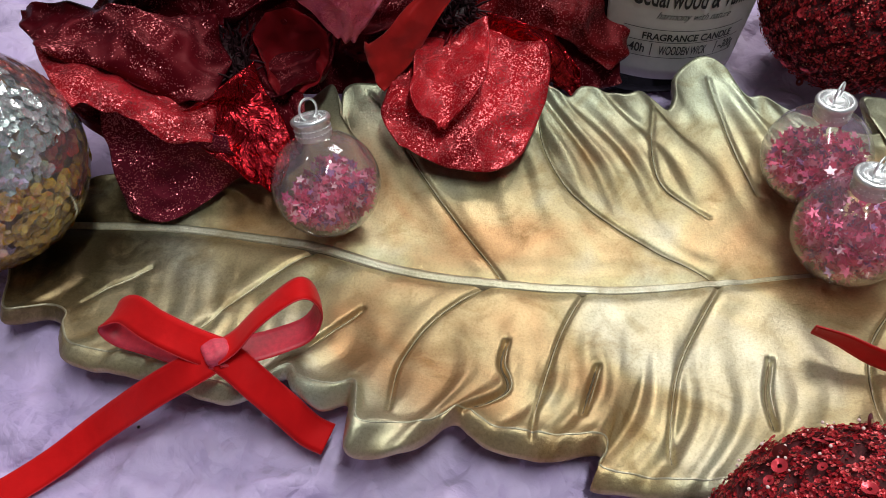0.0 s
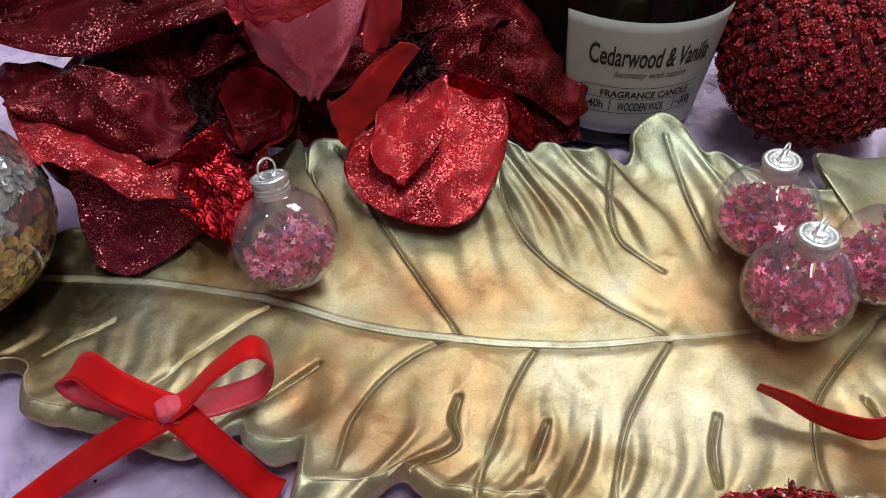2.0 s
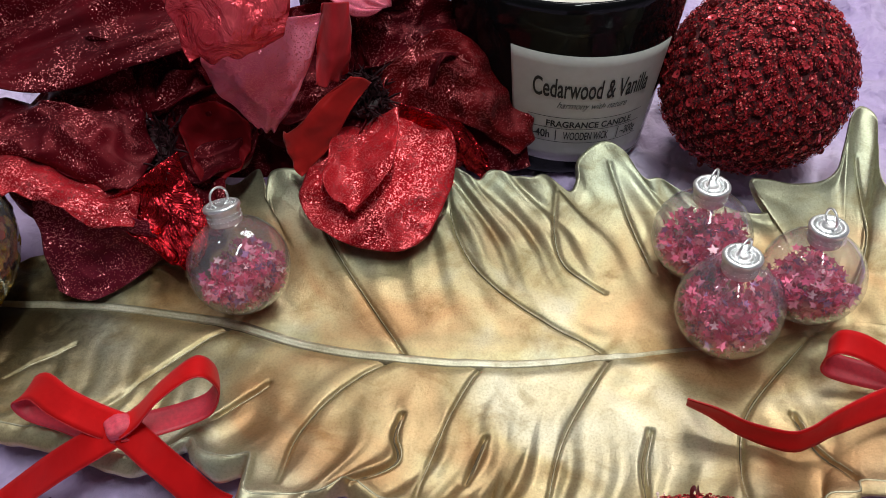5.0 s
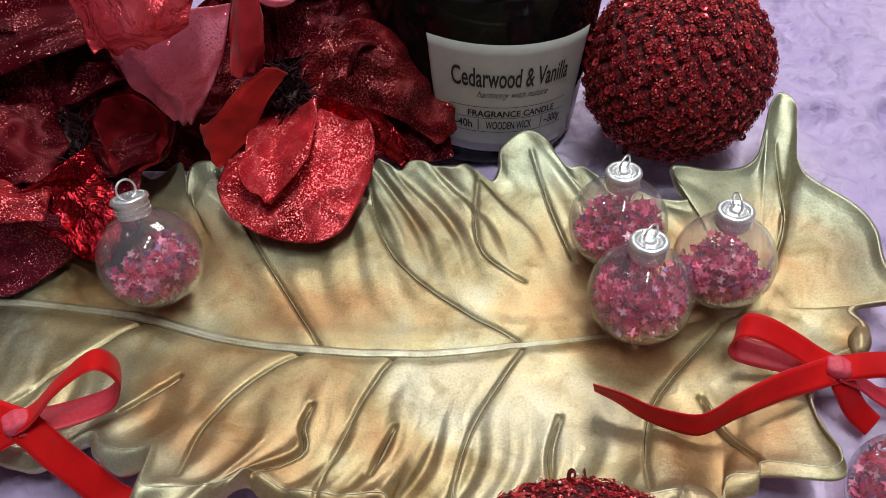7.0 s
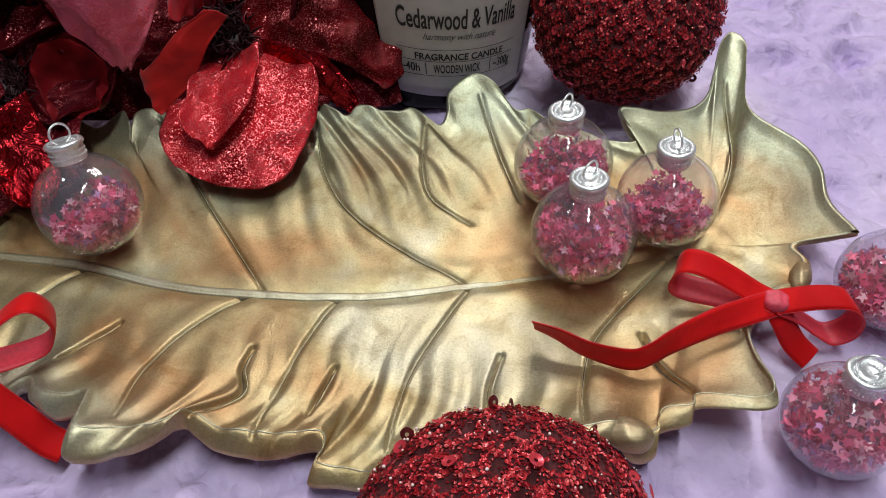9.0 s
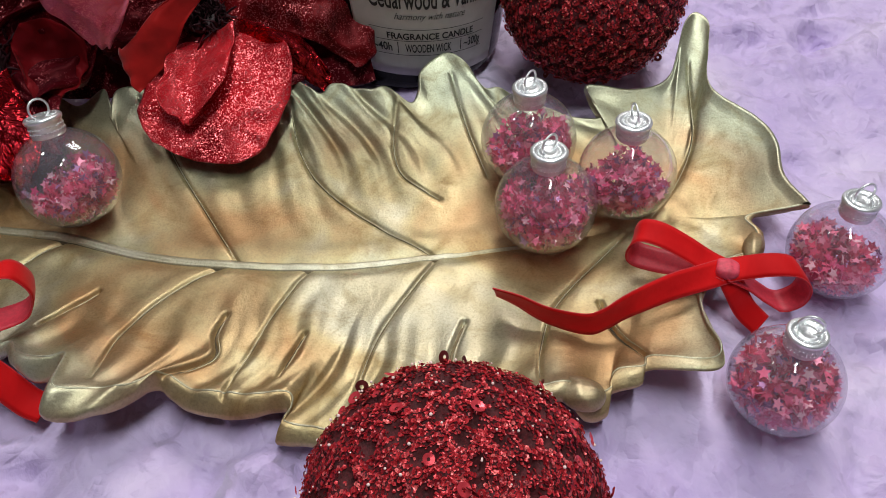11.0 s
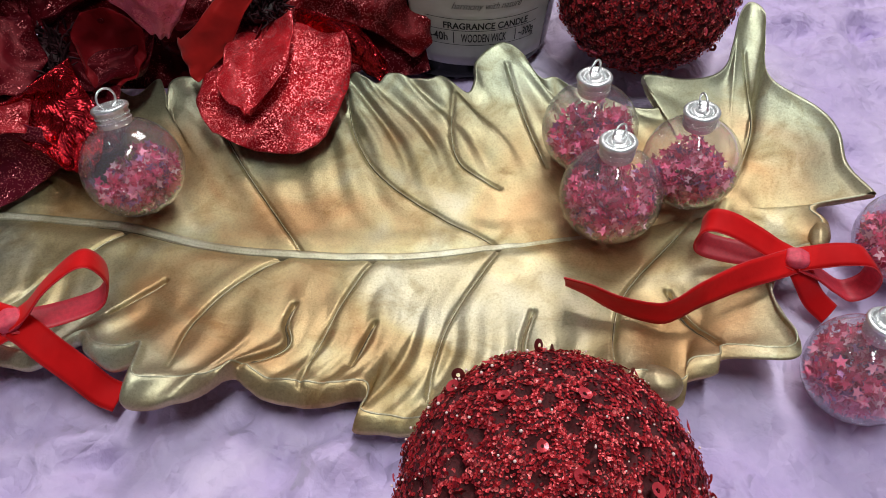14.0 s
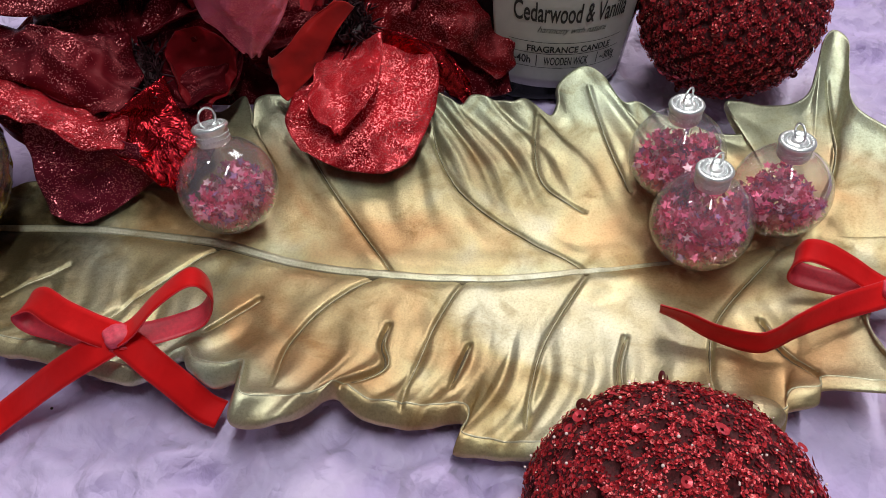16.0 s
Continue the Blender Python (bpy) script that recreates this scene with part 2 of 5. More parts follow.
STARS = random_flakes("red_star_confetti", [(0.0, (0.90, 0.14, 0.27)), (0.35, (0.95, 0.32, 0.46)), (0.62, (0.72, 0.07, 0.19)), (0.80, (0.42, 0.17, 0.38)), (0.90, (0.98, 0.58, 0.66))], 0.36, 0.20)
SEQUINS = random_flakes("red_sequins", [(0.0, (0.46, 0.016, 0.025)), (0.35, (0.58, 0.030, 0.040)), (0.62, (0.24, 0.008, 0.015)), (0.91, (0.85, 0.14, 0.14))], 0.32, 0.30)
SEQUIN_BIG = plain("red_round_sequin", (0.72, 0.06, 0.08), 0.25, 0.45, 200, 0.1, 0)
# pale and copper spots that paint the sequins' glints as colour
SEQUIN_GLINT_PINK = plain("pink_sequin_glint", (0.95, 0.70, 0.66), 0.10, 0.0, 200, 0.05, 0)
SEQUIN_GLINT_COPPER = plain("copper_sequin_glint", (0.90, 0.42, 0.26), 0.12, 0.2, 200, 0.1, 0)
SEQUIN_DARK = plain("brown_edge_sequin", (0.16, 0.02, 0.02), 0.3, 0.5, 200, 0.1, 0)
GOLD_FLAKES = random_flakes("gold_sequins", [(0.0, (0.85, 0.62, 0.10)), (0.4, (0.75, 0.50, 0.08)), (0.7, (0.95, 0.78, 0.25))], 0.22, 0.85)
SILVER_FLAKES = random_flakes("silver_sequins", [(0.0, (0.75, 0.82, 0.78)), (0.4, (0.60, 0.72, 0.66)), (0.75, (0.88, 0.90, 0.88))], 0.25, 0.8)
# copper tint painted in for the red petals mirrored by the ball
REFLECTION_FLAKES = random_flakes("reflection_sequins", [(0.0, (0.62, 0.16, 0.10)), (0.5, (0.50, 0.10, 0.07)), (0.8, (0.72, 0.30, 0.16))], 0.28, 0.8)


def clear_glass():
    m, nt, p = material("clear_plastic_shell")
    t = node(nt, "ShaderNodeBsdfTransparent", Color=(0.97, 0.95, 0.97, 1))
    g = node(nt, "ShaderNodeBsdfGlossy", Roughness=0.03)
    lw = node(nt, "ShaderNodeLayerWeight", Blend=0.5)
    pw = node(nt, "ShaderNodeMath")
    pw.operation, pw.inputs[1].default_value = "POWER", 2.2
    nt.links.new(lw.outputs["Facing"], pw.inputs[0])
    f = node(nt, "ShaderNodeMath")
    f.operation, f.inputs[1].default_value, f.inputs[2].default_value = "MULTIPLY_ADD", 0.75, 0.055
    nt.links.new(pw.outputs[0], f.inputs[0])
    ms = nt.nodes.new("ShaderNodeMixShader")
    haze = node(nt, "ShaderNodeBsdfDiffuse", Color=(0.82, 0.83, 0.95, 1))
    veil = node(nt, "ShaderNodeMixShader", Fac=0.075)
    nt.links.new(t.outputs[0], veil.inputs[1])
    nt.links.new(haze.outputs[0], veil.inputs[2])
    nt.links.new(f.outputs[0], ms.inputs[0])
    nt.links.new(veil.outputs[0], ms.inputs[1])
    nt.links.new(g.outputs[0], ms.inputs[2])
    nt.links.new(ms.outputs[0], nt.nodes["Material Output"].inputs[0])
    return m


GLASS = clear_glass()


# ---- building helpers ----
def mesh_from(name, verts, faces, mat, smooth=True):
    me = bpy.data.meshes.new(name)
    me.from_pydata([tuple(map(float, v)) for v in verts], [], [tuple(map(int, f)) for f in faces])
    me.materials.append(mat)
    if smooth:
        me.polygons.foreach_set("use_smooth", [True] * len(me.polygons))
    me.update()
    return me


def put(name, me, parent=None, at=None, label=""):
    ob = new(name, me)
    ob.parent = parent
    if at is not None:
        ob.matrix_basis = at
    if label:
        ob["label"] = label
    return ob


def part(name, bm, mat, parent, label=""):
    me = bpy.data.meshes.new(name)
    bm.to_mesh(me)
    bm.free()
    me.materials.append(mat)
    me.polygons.foreach_set("use_smooth", [True] * len(me.polygons))
    return put(name, me, parent, None, label)


def root(name, at):
    ob = new(name)
    ob.matrix_basis = at
    return ob


def grid_faces(nu, nv, closed_u=False):
    f = []
    for i in range(nu - (0 if closed_u else 1)):
        for j in range(nv - 1):
            a, b = i * nv + j, ((i + 1) % nu) * nv + j
            f.append((a, b, b + 1, a + 1))
    return f


def lathe(profile, n=48):
    v = [(r * math.cos(2 * math.pi * i / n), r * math.sin(2 * math.pi * i / n), z) for i in range(n) for r, z in profile]
    return v, grid_faces(n, len(profile), True)


def spline(points, n):
    """Catmull-Rom through the points, n samples spread by length."""
    p = np.array(points, float)
    p = np.vstack([2 * p[0] - p[1], p, 2 * p[-1] - p[-2]])
    out = []
    for i in range(1, len(p) - 2):
        t = np.linspace(0, 1, 24, endpoint=False)[:, None]
        a, b, c, d = p[i - 1], p[i], p[i + 1], p[i + 2]
        out.append(0.5 * (2 * b + (c - a) * t + (2 * a - 5 * b + 4 * c - d) * t ** 2 + (3 * b - a - 3 * c + d) * t ** 3))
    out = np.vstack(out + [p[-2:-1]])
    s = np.r_[0, np.cumsum(np.linalg.norm(np.diff(out[:, :3], axis=0), axis=1))]
    q = np.linspace(0, s[-1], n)
    return np.stack([np.interp(q, s, out[:, k]) for k in range(out.shape[1])], 1)


def value_noise(x, y, seed):
    r = np.random.RandomState(seed).rand(64, 64)
    xi, yi = np.floor(x).astype(int), np.floor(y).astype(int)
    fx, fy = x - xi, y - yi
    fx, fy = fx * fx * (3 - 2 * fx), fy * fy * (3 - 2 * fy)
    a, b = r[xi % 64, yi % 64], r[(xi + 1) % 64, yi % 64]
    c, d = r[xi % 64, (yi + 1) % 64], r[(xi + 1) % 64, (yi + 1) % 64]
    return (a * (1 - fx) + b * fx) * (1 - fy) + (c * (1 - fx) + d * fx) * fy


# ---- room (unseen, added to set reflections), table and cloth ----
def cloth_height(x, y):
    return 0.004 + 0.053 * (np.clip(y, -0.15, 0.60) - 0.14)


def cuboid(x0, x1, y0, y1, z0, z1):
    bm = bmesh.new()
    bmesh.ops.create_cube(bm, size=1)
    for v in bm.verts:
        v.co = ((x0, x1)[v.co.x > 0], (y0, y1)[v.co.y > 0], (z0, z1)[v.co.z > 0])
    return bm


def build_room():
    for name, box in (("ceiling", (-1.1, 1.2, -0.9, 1.5, 1.50, 1.56)), ("wall_north", (-1.1, 1.2, 1.5, 1.56, -0.06, 1.50)), ("wall_south", (-1.1, 1.2, -0.96, -0.9, -0.06, 1.50)),
                      ("wall_east", (1.2, 1.26, -0.9, 1.5, -0.06, 1.50)), ("wall_west", (-1.16, -1.1, -0.9, 1.5, -0.06, 1.50))):
        ob = part(name, cuboid(*box), WHITEWASH if name == "ceiling" else PLASTER, None)
        ob.data.polygons.foreach_set("use_smooth", [False] * 6)
        tagged(ob, "plain pale unseen ceiling added for reflections" if name == "ceiling" else "plain dark unseen wall added to darken reflections", name.split("_")[0], kind="structure")


build_room()


def build_cloth():
    def axis(lo, a, b, hi, step):
        return np.r_[np.linspace(lo, a, 14)[:-1], np.arange(a, b, step), np.linspace(b, hi, 14)]
    xs, ys = axis(-1.1, -0.26, 0.42, 1.2, 0.0021), axis(-0.9, 0.03, 0.58, 1.5, 0.0021)
    X, Y = np.meshgrid(xs, ys, indexing="ij")
    Z = cloth_height(X, Y)
    # the tray's foot presses the cloth flat
    loose = np.clip(np.maximum(np.abs(X - 0.04) / 0.185, np.abs(Y - 0.232) / 0.068) * 3 - 2.4, 0.05, 1)
    Z = Z + loose * 0.0022 * (value_noise(X * 13 + 30, Y * 13 + 30, 61) - 0.5)
    rnd = np.random.RandomState(5)
    for k in range(26):   # sharp creases in many directions, each fading in and out
        a, wave = rnd.uniform(0, math.pi), rnd.uniform(0.014, 0.045)
        warp = 0.35 * wave * value_noise(X * 25 + k, Y * 25 + 2 * k, 80 + k)
        ph = (X * math.cos(a) + Y * math.sin(a) + 3 * warp) / wave + rnd.uniform(0, 9)
        tri = np.abs(2 * (ph - np.floor(ph + 0.5)))
        mask = np.clip(3.2 * value_noise(X * 22 + 3 * k + 40, Y * 22 + k + 40, 120 + k) - 1.6, 0, 1)
        Z = Z + loose * mask * (tri - 0.5) * wave * 0.10
    ob = put("tablecloth", mesh_from("tablecloth", np.stack([X, Y, Z], -1).reshape(-1, 3), grid_faces(len(xs), len(ys)), CLOTH))
    m = ob.modifiers.new("thickness", "SOLIDIFY")
    m.thickness, m.offset = 0.0012, -1
    tagged(ob, "lilac crinkled cloth spread under the decorations", "cloth", kind="structure")


build_cloth()


# ---- golden leaf tray ----
MIDRIB = spline([(-0.152, 0.246, 0.019), (-0.102, 0.245, 0.0185), (-0.060, 0.238, 0.018), (-0.003, 0.2235, 0.0175), (0.058, 0.219, 0.0155),
                 (0.110, 0.2245, 0.0140), (0.150, 0.231, 0.0135), (0.185, 0.236, 0.0155), (0.206, 0.239, 0.0185)], 400)
BACK_LEFT = [(-0.166, 0.240, 0.021), (-0.160, 0.258, 0.022), (-0.135, 0.270, 0.023), (-0.105, 0.272, 0.025), (-0.086, 0.268, 0.026), (-0.078, 0.290, 0.030),
             (-0.071, 0.310, 0.035), (-0.060, 0.308, 0.031), (-0.047, 0.314, 0.035), (-0.0425, 0.300, 0.030), (-0.041, 0.311, 0.036), (-0.029, 0.313, 0.037)]
BACK_MIDDLE = [(-0.005, 0.316, 0.038), (0.020, 0.318, 0.038), (0.041, 0.314, 0.038), (0.055, 0.307, 0.036), (0.062, 0.310, 0.038), (0.079, 0.306, 0.037),
               (0.087, 0.308, 0.037), (0.097, 0.303, 0.031), (0.101, 0.309, 0.034), (0.102, 0.318, 0.038), (0.112, 0.326, 0.042), (0.122, 0.322, 0.040)]
BACK_RIGHT = [(0.131, 0.310, 0.034), (0.138, 0.309, 0.034), (0.146, 0.303, 0.033), (0.169, 0.294, 0.029), (0.184, 0.293, 0.028), (0.1775, 0.304, 0.036),
              (0.184, 0.3055, 0.036), (0.196, 0.3045, 0.034), (0.209, 0.3065, 0.034), (0.217, 0.312, 0.036), (0.221, 0.321, 0.042), (0.225, 0.332, 0.050)]
BACK_END = [(0.231, 0.3385, 0.052), (0.2365, 0.333, 0.050), (0.2345, 0.320, 0.045), (0.231, 0.297, 0.040), (0.246, 0.278, 0.038), (0.251, 0.264, 0.036),
            (0.2495, 0.247, 0.033), (0.255, 0.2315, 0.032)]
FRONT_LEFT = [(-0.166, 0.240, 0.021), (-0.160, 0.216, 0.021), (-0.154, 0.1985, 0.023), (-0.141, 0.203, 0.020), (-0.132, 0.198, 0.021), (-0.130, 0.190, 0.024),
              (-0.121, 0.1795, 0.026), (-0.091, 0.1745, 0.026), (-0.074, 0.1685, 0.024), (-0.060, 0.168, 0.024), (-0.047, 0.1745, 0.028), (-0.043, 0.170, 0.028)]
FRONT_MIDDLE = [(-0.034, 0.1645, 0.028), (-0.025, 0.166, 0.030), (-0.0235, 0.156, 0.034), (-0.0225, 0.1465, 0.036), (-0.016, 0.1455, 0.034), (-0.003, 0.149, 0.031),
                (0.0095, 0.160, 0.026), (0.015, 0.158, 0.024), (0.023, 0.1535, 0.022), (0.038, 0.1505, 0.023), (0.044, 0.1510, 0.022), (0.0555, 0.153, 0.022)]
FRONT_RIGHT = [(0.0555, 0.148, 0.019), (0.0530, 0.1432, 0.017), (0.064, 0.142, 0.016), (0.082, 0.140, 0.018), (0.105, 0.142, 0.021), (0.128, 0.147, 0.025),
               (0.149, 0.150, 0.029), (0.158, 0.1465, 0.023), (0.166, 0.149, 0.022), (0.167, 0.155, 0.024), (0.178, 0.157, 0.026), (0.181, 0.162, 0.026)]
FRONT_END = [(0.201, 0.158, 0.030), (0.205, 0.162, 0.033), (0.204, 0.178, 0.028), (0.207, 0.193, 0.026), (0.221, 0.209, 0.024), (0.234, 0.214, 0.024),
             (0.2365, 0.223, 0.026), (0.235, 0.2315, 0.026), (0.255, 0.2315, 0.032)]
SIDE_VEINS = [
    [(0.027, 0.221), (0.011, 0.246), (-0.006, 0.272), (-0.022, 0.300), (-0.030, 0.309)],
    [(0.106, 0.225), (0.083, 0.241), (0.059, 0.261), (0.046, 0.283), (0.041, 0.306)],
    [(0.109, 0.256), (0.093, 0.268), (0.089, 0.283), (0.0905, 0.303)],
    [(0.131, 0.268), (0.122, 0.294), (0.116, 0.318)],
    [(-0.107, 0.224), (-0.128, 0.206)],
    [(-0.045, 0.233), (-0.063, 0.219), (-0.086, 0.190)],
    [(-0.025, 0.206), (-0.041, 0.188)],
    [(0.020, 0.219), (0.002, 0.203), (-0.009, 0.181), (-0.011, 0.160)],
    [(0.027, 0.194), (0.025, 0.184), (0.0265, 0.173), (0.012, 0.163)],
    [(0.056, 0.217), (0.046, 0.197), (0.036, 0.166), (0.034, 0.155)],
    [(0.058, 0.185), (0.051, 0.165)],
    [(0.107, 0.222), (0.088, 0.190), (0.080, 0.165), (0.078, 0.150)],
    [(0.118, 0.190), (0.113, 0.175), (0.112, 0.162)],
    [(0.186, 0.232), (0.155, 0.198), (0.145, 0.172), (0.143, 0.156)],
    [(0.170, 0.196), (0.173, 0.182), (0.181, 0.167)],
    [(0.226, 0.318), (0.2215, 0.277), (0.203, 0.246), (0.188, 0.234)],
]
SLOTS = (6, 8, 10, 12, 14)   # short veins that open into a deep slot


def to_polyline(px, py, line):
    d = np.full(px.shape, 9.0)
    for a, b in zip(line[:-1], line[1:]):
        vx, vy = b[0] - a[0], b[1] - a[1]
        t = np.clip(((px - a[0]) * vx + (py - a[1]) * vy) / (vx * vx + vy * vy), 0, 1)
        d = np.minimum(d, np.hypot(px - a[0] - t * vx, py - a[1] - t * vy))
    return d


def lip_start(x):
    """Where, between midrib and edge, the front rim rolls over: early on the thick lobes, late elsewhere."""
    lobes = ((-0.012, 0.016, 0.070), (0.036, 0.018, 0.035), (0.165, 0.012, 0.03), (-0.100, 0.030, 0.03), (-0.035, 0.006, 0.03))
    return 0.955 - sum(deep * np.exp(-((x - at) / wide) ** 2) for at, wide, deep in lobes)


def leaf_side(edge_points, lean, back):
    """One half of the leaf, from the midrib to its lobed rim: an array of stations by rows."""
    n, rows = 860, 104
    edge = spline(edge_points, n)
    u = np.linspace(0, 1, n)
    mx = edge[:, 0] + lean * np.sin(np.pi * np.clip(u * 0.9 + 0.05, 0, 1)) ** 0.6
    mx = np.maximum.accumulate(np.clip(mx, MIDRIB[0, 0], MIDRIB[-1, 0]))
    k = np.ones(57) / 57
    mx = np.convolve(np.pad(mx, 28, mode="edge"), k, mode="valid")
    mid = np.stack([np.interp(mx, MIDRIB[:, 0], MIDRIB[:, j]) for j in range(3)], 1)
    v = np.linspace(0, 1, rows) ** 0.9
    V = v[None, :, None]
    P = mid[:, None, :] * (1 - V) + edge[:, None, :] * V
    # bowl: flat near the midrib, rising to the rim
    rise = edge[:, 2] - mid[:, 2]
    P[:, :, 2] = mid[:, None, 2] + rise[:, None] * (v ** (2.0 if back else 1.9))[None, :]
    # the floor is smoother than the rim
    for j in range(rows):
        w = int(45 * (1 - v[j])) * 2 + 1
        if w > 1:
            for q in range(3):
                soft = np.convolve(np.pad(P[:, j, q], w // 2, mode="edge"), np.ones(w) / w, mode="valid")
                P[:, j, q] += (soft - P[:, j, q]) * np.clip(np.minimum(u, 1 - u) * 9 - 0.15, 0, 1)
    # pleats that run from the midrib outwards
    ph = (mx * 0.6 + edge[:, 0] * 0.4)[:, None] + 0.006 * np.sin(7 * v)[None, :]
    mod = value_noise(ph * 34 + 7, np.tile(v * 1.5, (n, 1)) + 3, 5)
    env = (np.clip(v * 1.5, 0, 1) ** 1.6)[None, :] * (1.15 - 0.3 * v)[None, :]
    env = env * (1 - 0.85 * np.clip((edge[:, 0] - 0.165) / 0.04, 0, 1))[:, None]
    wave = np.sin(ph * 2 * math.pi / 0.0170 + 4 * mod)
    P[:, :, 2] += (0.0008 if back else 0.0007) * env * (wave - 0.35 * wave ** 2) * (0.3 + mod)
    P[:, :, 2] += (0.0004 if back else 0.0005) * env * np.sin(ph * 2 * math.pi / 0.0080 + 5 * mod) * (mod - 0.2)
    if back:
        P[:, :, 2] += 0.0011 * np.clip((v - 0.93) / 0.07, 0, 1)[None, :] ** 1.5
    else:   # the front rim rises to a crest and rolls over into a thick lip
        lip = 0.35 + 0.65 * value_noise(edge[:, 0] * 42 + 9, edge[:, 1] * 42 + 9, 31)
        lip = lip * (1 - 0.8 * np.clip((edge[:, 0] - 0.175) / 0.02, 0, 1))
        start = lip_start(edge[:, 0])[:, None]
        crest = np.exp(-((v[None, :] - start) / 0.04) ** 2) * 0.0016
        roll = np.clip((v[None, :] - start) / (1 - start), 0, 1) ** 2.0 * np.clip((1 - start) * 65, 1.5, 7.5) * 0.001
        P[:, :, 2] += lip[:, None] * (crest - roll)
    return P


def build_tray():
    tray = root("leaf_tray", pose(0, 0, 0))
    sides = [leaf_side(BACK_LEFT + BACK_MIDDLE + BACK_RIGHT + BACK_END, 0.052, True),
             leaf_side(FRONT_LEFT + FRONT_MIDDLE + FRONT_RIGHT + FRONT_END, 0.030, False)]
    verts, faces, tops = [], [], []
    lines = [spline([(*p, 0) for p in line], 24)[:, :2] for line in SIDE_VEINS]
    for s, P in enumerate(sides):
        px, py = P[:, :, 0], P[:, :, 1]
        dz = np.zeros(px.shape)
        for k, line in enumerate(lines):
            d = to_polyline(px, py, line)
            if k in SLOTS:
                dz += -0.0024 * np.exp(-(d / 0.0011) ** 2)
                continue
            dz += -0.0012 * np.exp(-(d / 0.0009) ** 2) + 0.0003 * np.exp(-((d - 0.0045) / 0.0032) ** 2)
        d = to_polyline(px, py, MIDRIB[::12, :2])
        dz += -0.0012 * np.exp(-(d / 0.0034) ** 2) + 0.0007 * np.exp(-((d - 0.008) / 0.005) ** 2)
        dz += 0.00035 * (value_noise(px * 110, py * 110, 12) - 0.5) + 0.00005 * (value_noise(px * 400, py * 400, 13) - 0.5)
        for hx, hy, h, w in ((-0.040, 0.246, 0.0037, 0.022), (0.148, 0.270, -0.0036, 0.016), (0.152, 0.234, -0.0014, 0.014)):
            dz += h * np.exp(-((px - hx) ** 2 + (py - hy) ** 2) / w ** 2)
        P[:, :, 2] += np.maximum(dz, -0.0040)
        tops.append(P.reshape(-1, 3))
        # rounded rim, then the underside back to the midrib
        out = P[:, -1] - P[:, -6]
        out[:, 2] = 0
        out /= np.linalg.norm(out, axis=1)[:, None] + 1e-6
        thick = 0.0045
        # both halves share one section at the leaf's end point
        end = np.clip((np.arange(len(out)) / len(out) - 0.975) / 0.02, 0, 1)[:, None]
        out = out * (1 - end) + np.array([0.98, -0.17, 0]) * end
        thin = 1 - 0.6 * np.clip((P[:, -1, 0:1] - 0.165) / 0.02, 0, 1)   # the pointed end is thin
        plump = ((0.0009, 0.0003), (0.0018, 0.0015), (0.0021, 0.0034), (0.0016, 0.0052), (0.0004, 0.0066))
        slim = ((0.0008, 0.0008), (0.0013, 0.0019), (0.0012, 0.0031), (0.0005, 0.0042), (-0.0008, 0.0050))
        rim = []
        for (o, h), (o1, h1) in zip(plump, slim if s else plump):
            oo, hh = o1 * (1 - end) + o * end, (h1 * (1 - end) + h * end) * thin
            rim.append(P[:, -1] + out * oo - hh * np.array([0, 0, 1]))
        under = []
        for f in (0.97, 0.88, 0.75, 0.55, 0.3, 0.0):
            row = P[:, int(f * (P.shape[1] - 1))].copy()
            row[:, 2] -= (thick + 0.0028 * f) * thin[:, 0]
            under.append(row)
        Q = np.concatenate([P] + [r[:, None] for r in rim] + [r[:, None] for r in under], 1)
        base = len(verts)
        n, m = Q.shape[:2]
        verts += list(Q.reshape(-1, 3))
        for f in grid_faces(n, m):
            f = tuple(base + i for i in f)
            faces.append(f if s else f[::-1])
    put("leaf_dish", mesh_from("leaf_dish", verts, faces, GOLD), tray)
    top = np.concatenate(tops)

    def height(x, y):
        d = (top[:, 0] - x) ** 2 + (top[:, 1] - y) ** 2
        i = np.argpartition(d, 6)[:6]
        return float(top[i, 2].mean())

    def rib(name, line, w, h, waves, mat):
        n = len(line)
        vs = []
        across = np.linspace(-1, 1, 9 if waves else 5)
        for i, p in enumerate(line):
            q = line[min(i + 1, n - 1)][:2] - line[max(i - 1, 0)][:2]
            q /= np.linalg.norm(q)
            taper = min(1.0, 0.25 + 6 * i / n) * min(1.0, 0.15 + 2.2 * (1 - i / n)) if not waves else 0.45 + 0.55 * math.sin(math.pi * min(1, i / n + 0.12)) ** 0.5
            z = height(p[0], p[1])
            for a in across:
                lift = h * (1 - a * a) * taper + (0.0006 * math.cos(a * 2 * math.pi * 1.5) if waves else 0)
                vs.append((p[0] - q[1] * a * w * taper, p[1] + q[0] * a * w * taper, z - 0.0005 + lift))
        put(name, mesh_from(name, vs, [f[::-1] for f in grid_faces(n, len(across))], mat), tray)

    rib("midrib_patina", MIDRIB[4:340:3, :2].copy(), 0.0035, 0.0012, True, PATINA)
    rib("midrib", MIDRIB[4:340:3, :2].copy(), 0.0027, 0.0024, True, VEIN)
    for k, line in enumerate(lines):
        rib("vein_patina", line.copy(), 0.00085, 0.0008, False, PATINA)
        if k in SLOTS:
            line = line + np.array([0.0013, 0.0003])
        rib("side_vein", line.copy(), 0.00045, 0.0012, False, VEIN)
    at = lip_start(sides[1][:, -1, 0]) ** (1 / 0.9) * 103
    lo = at.astype(int)
    each, t = np.arange(len(at)), (at - lo)[:, None]
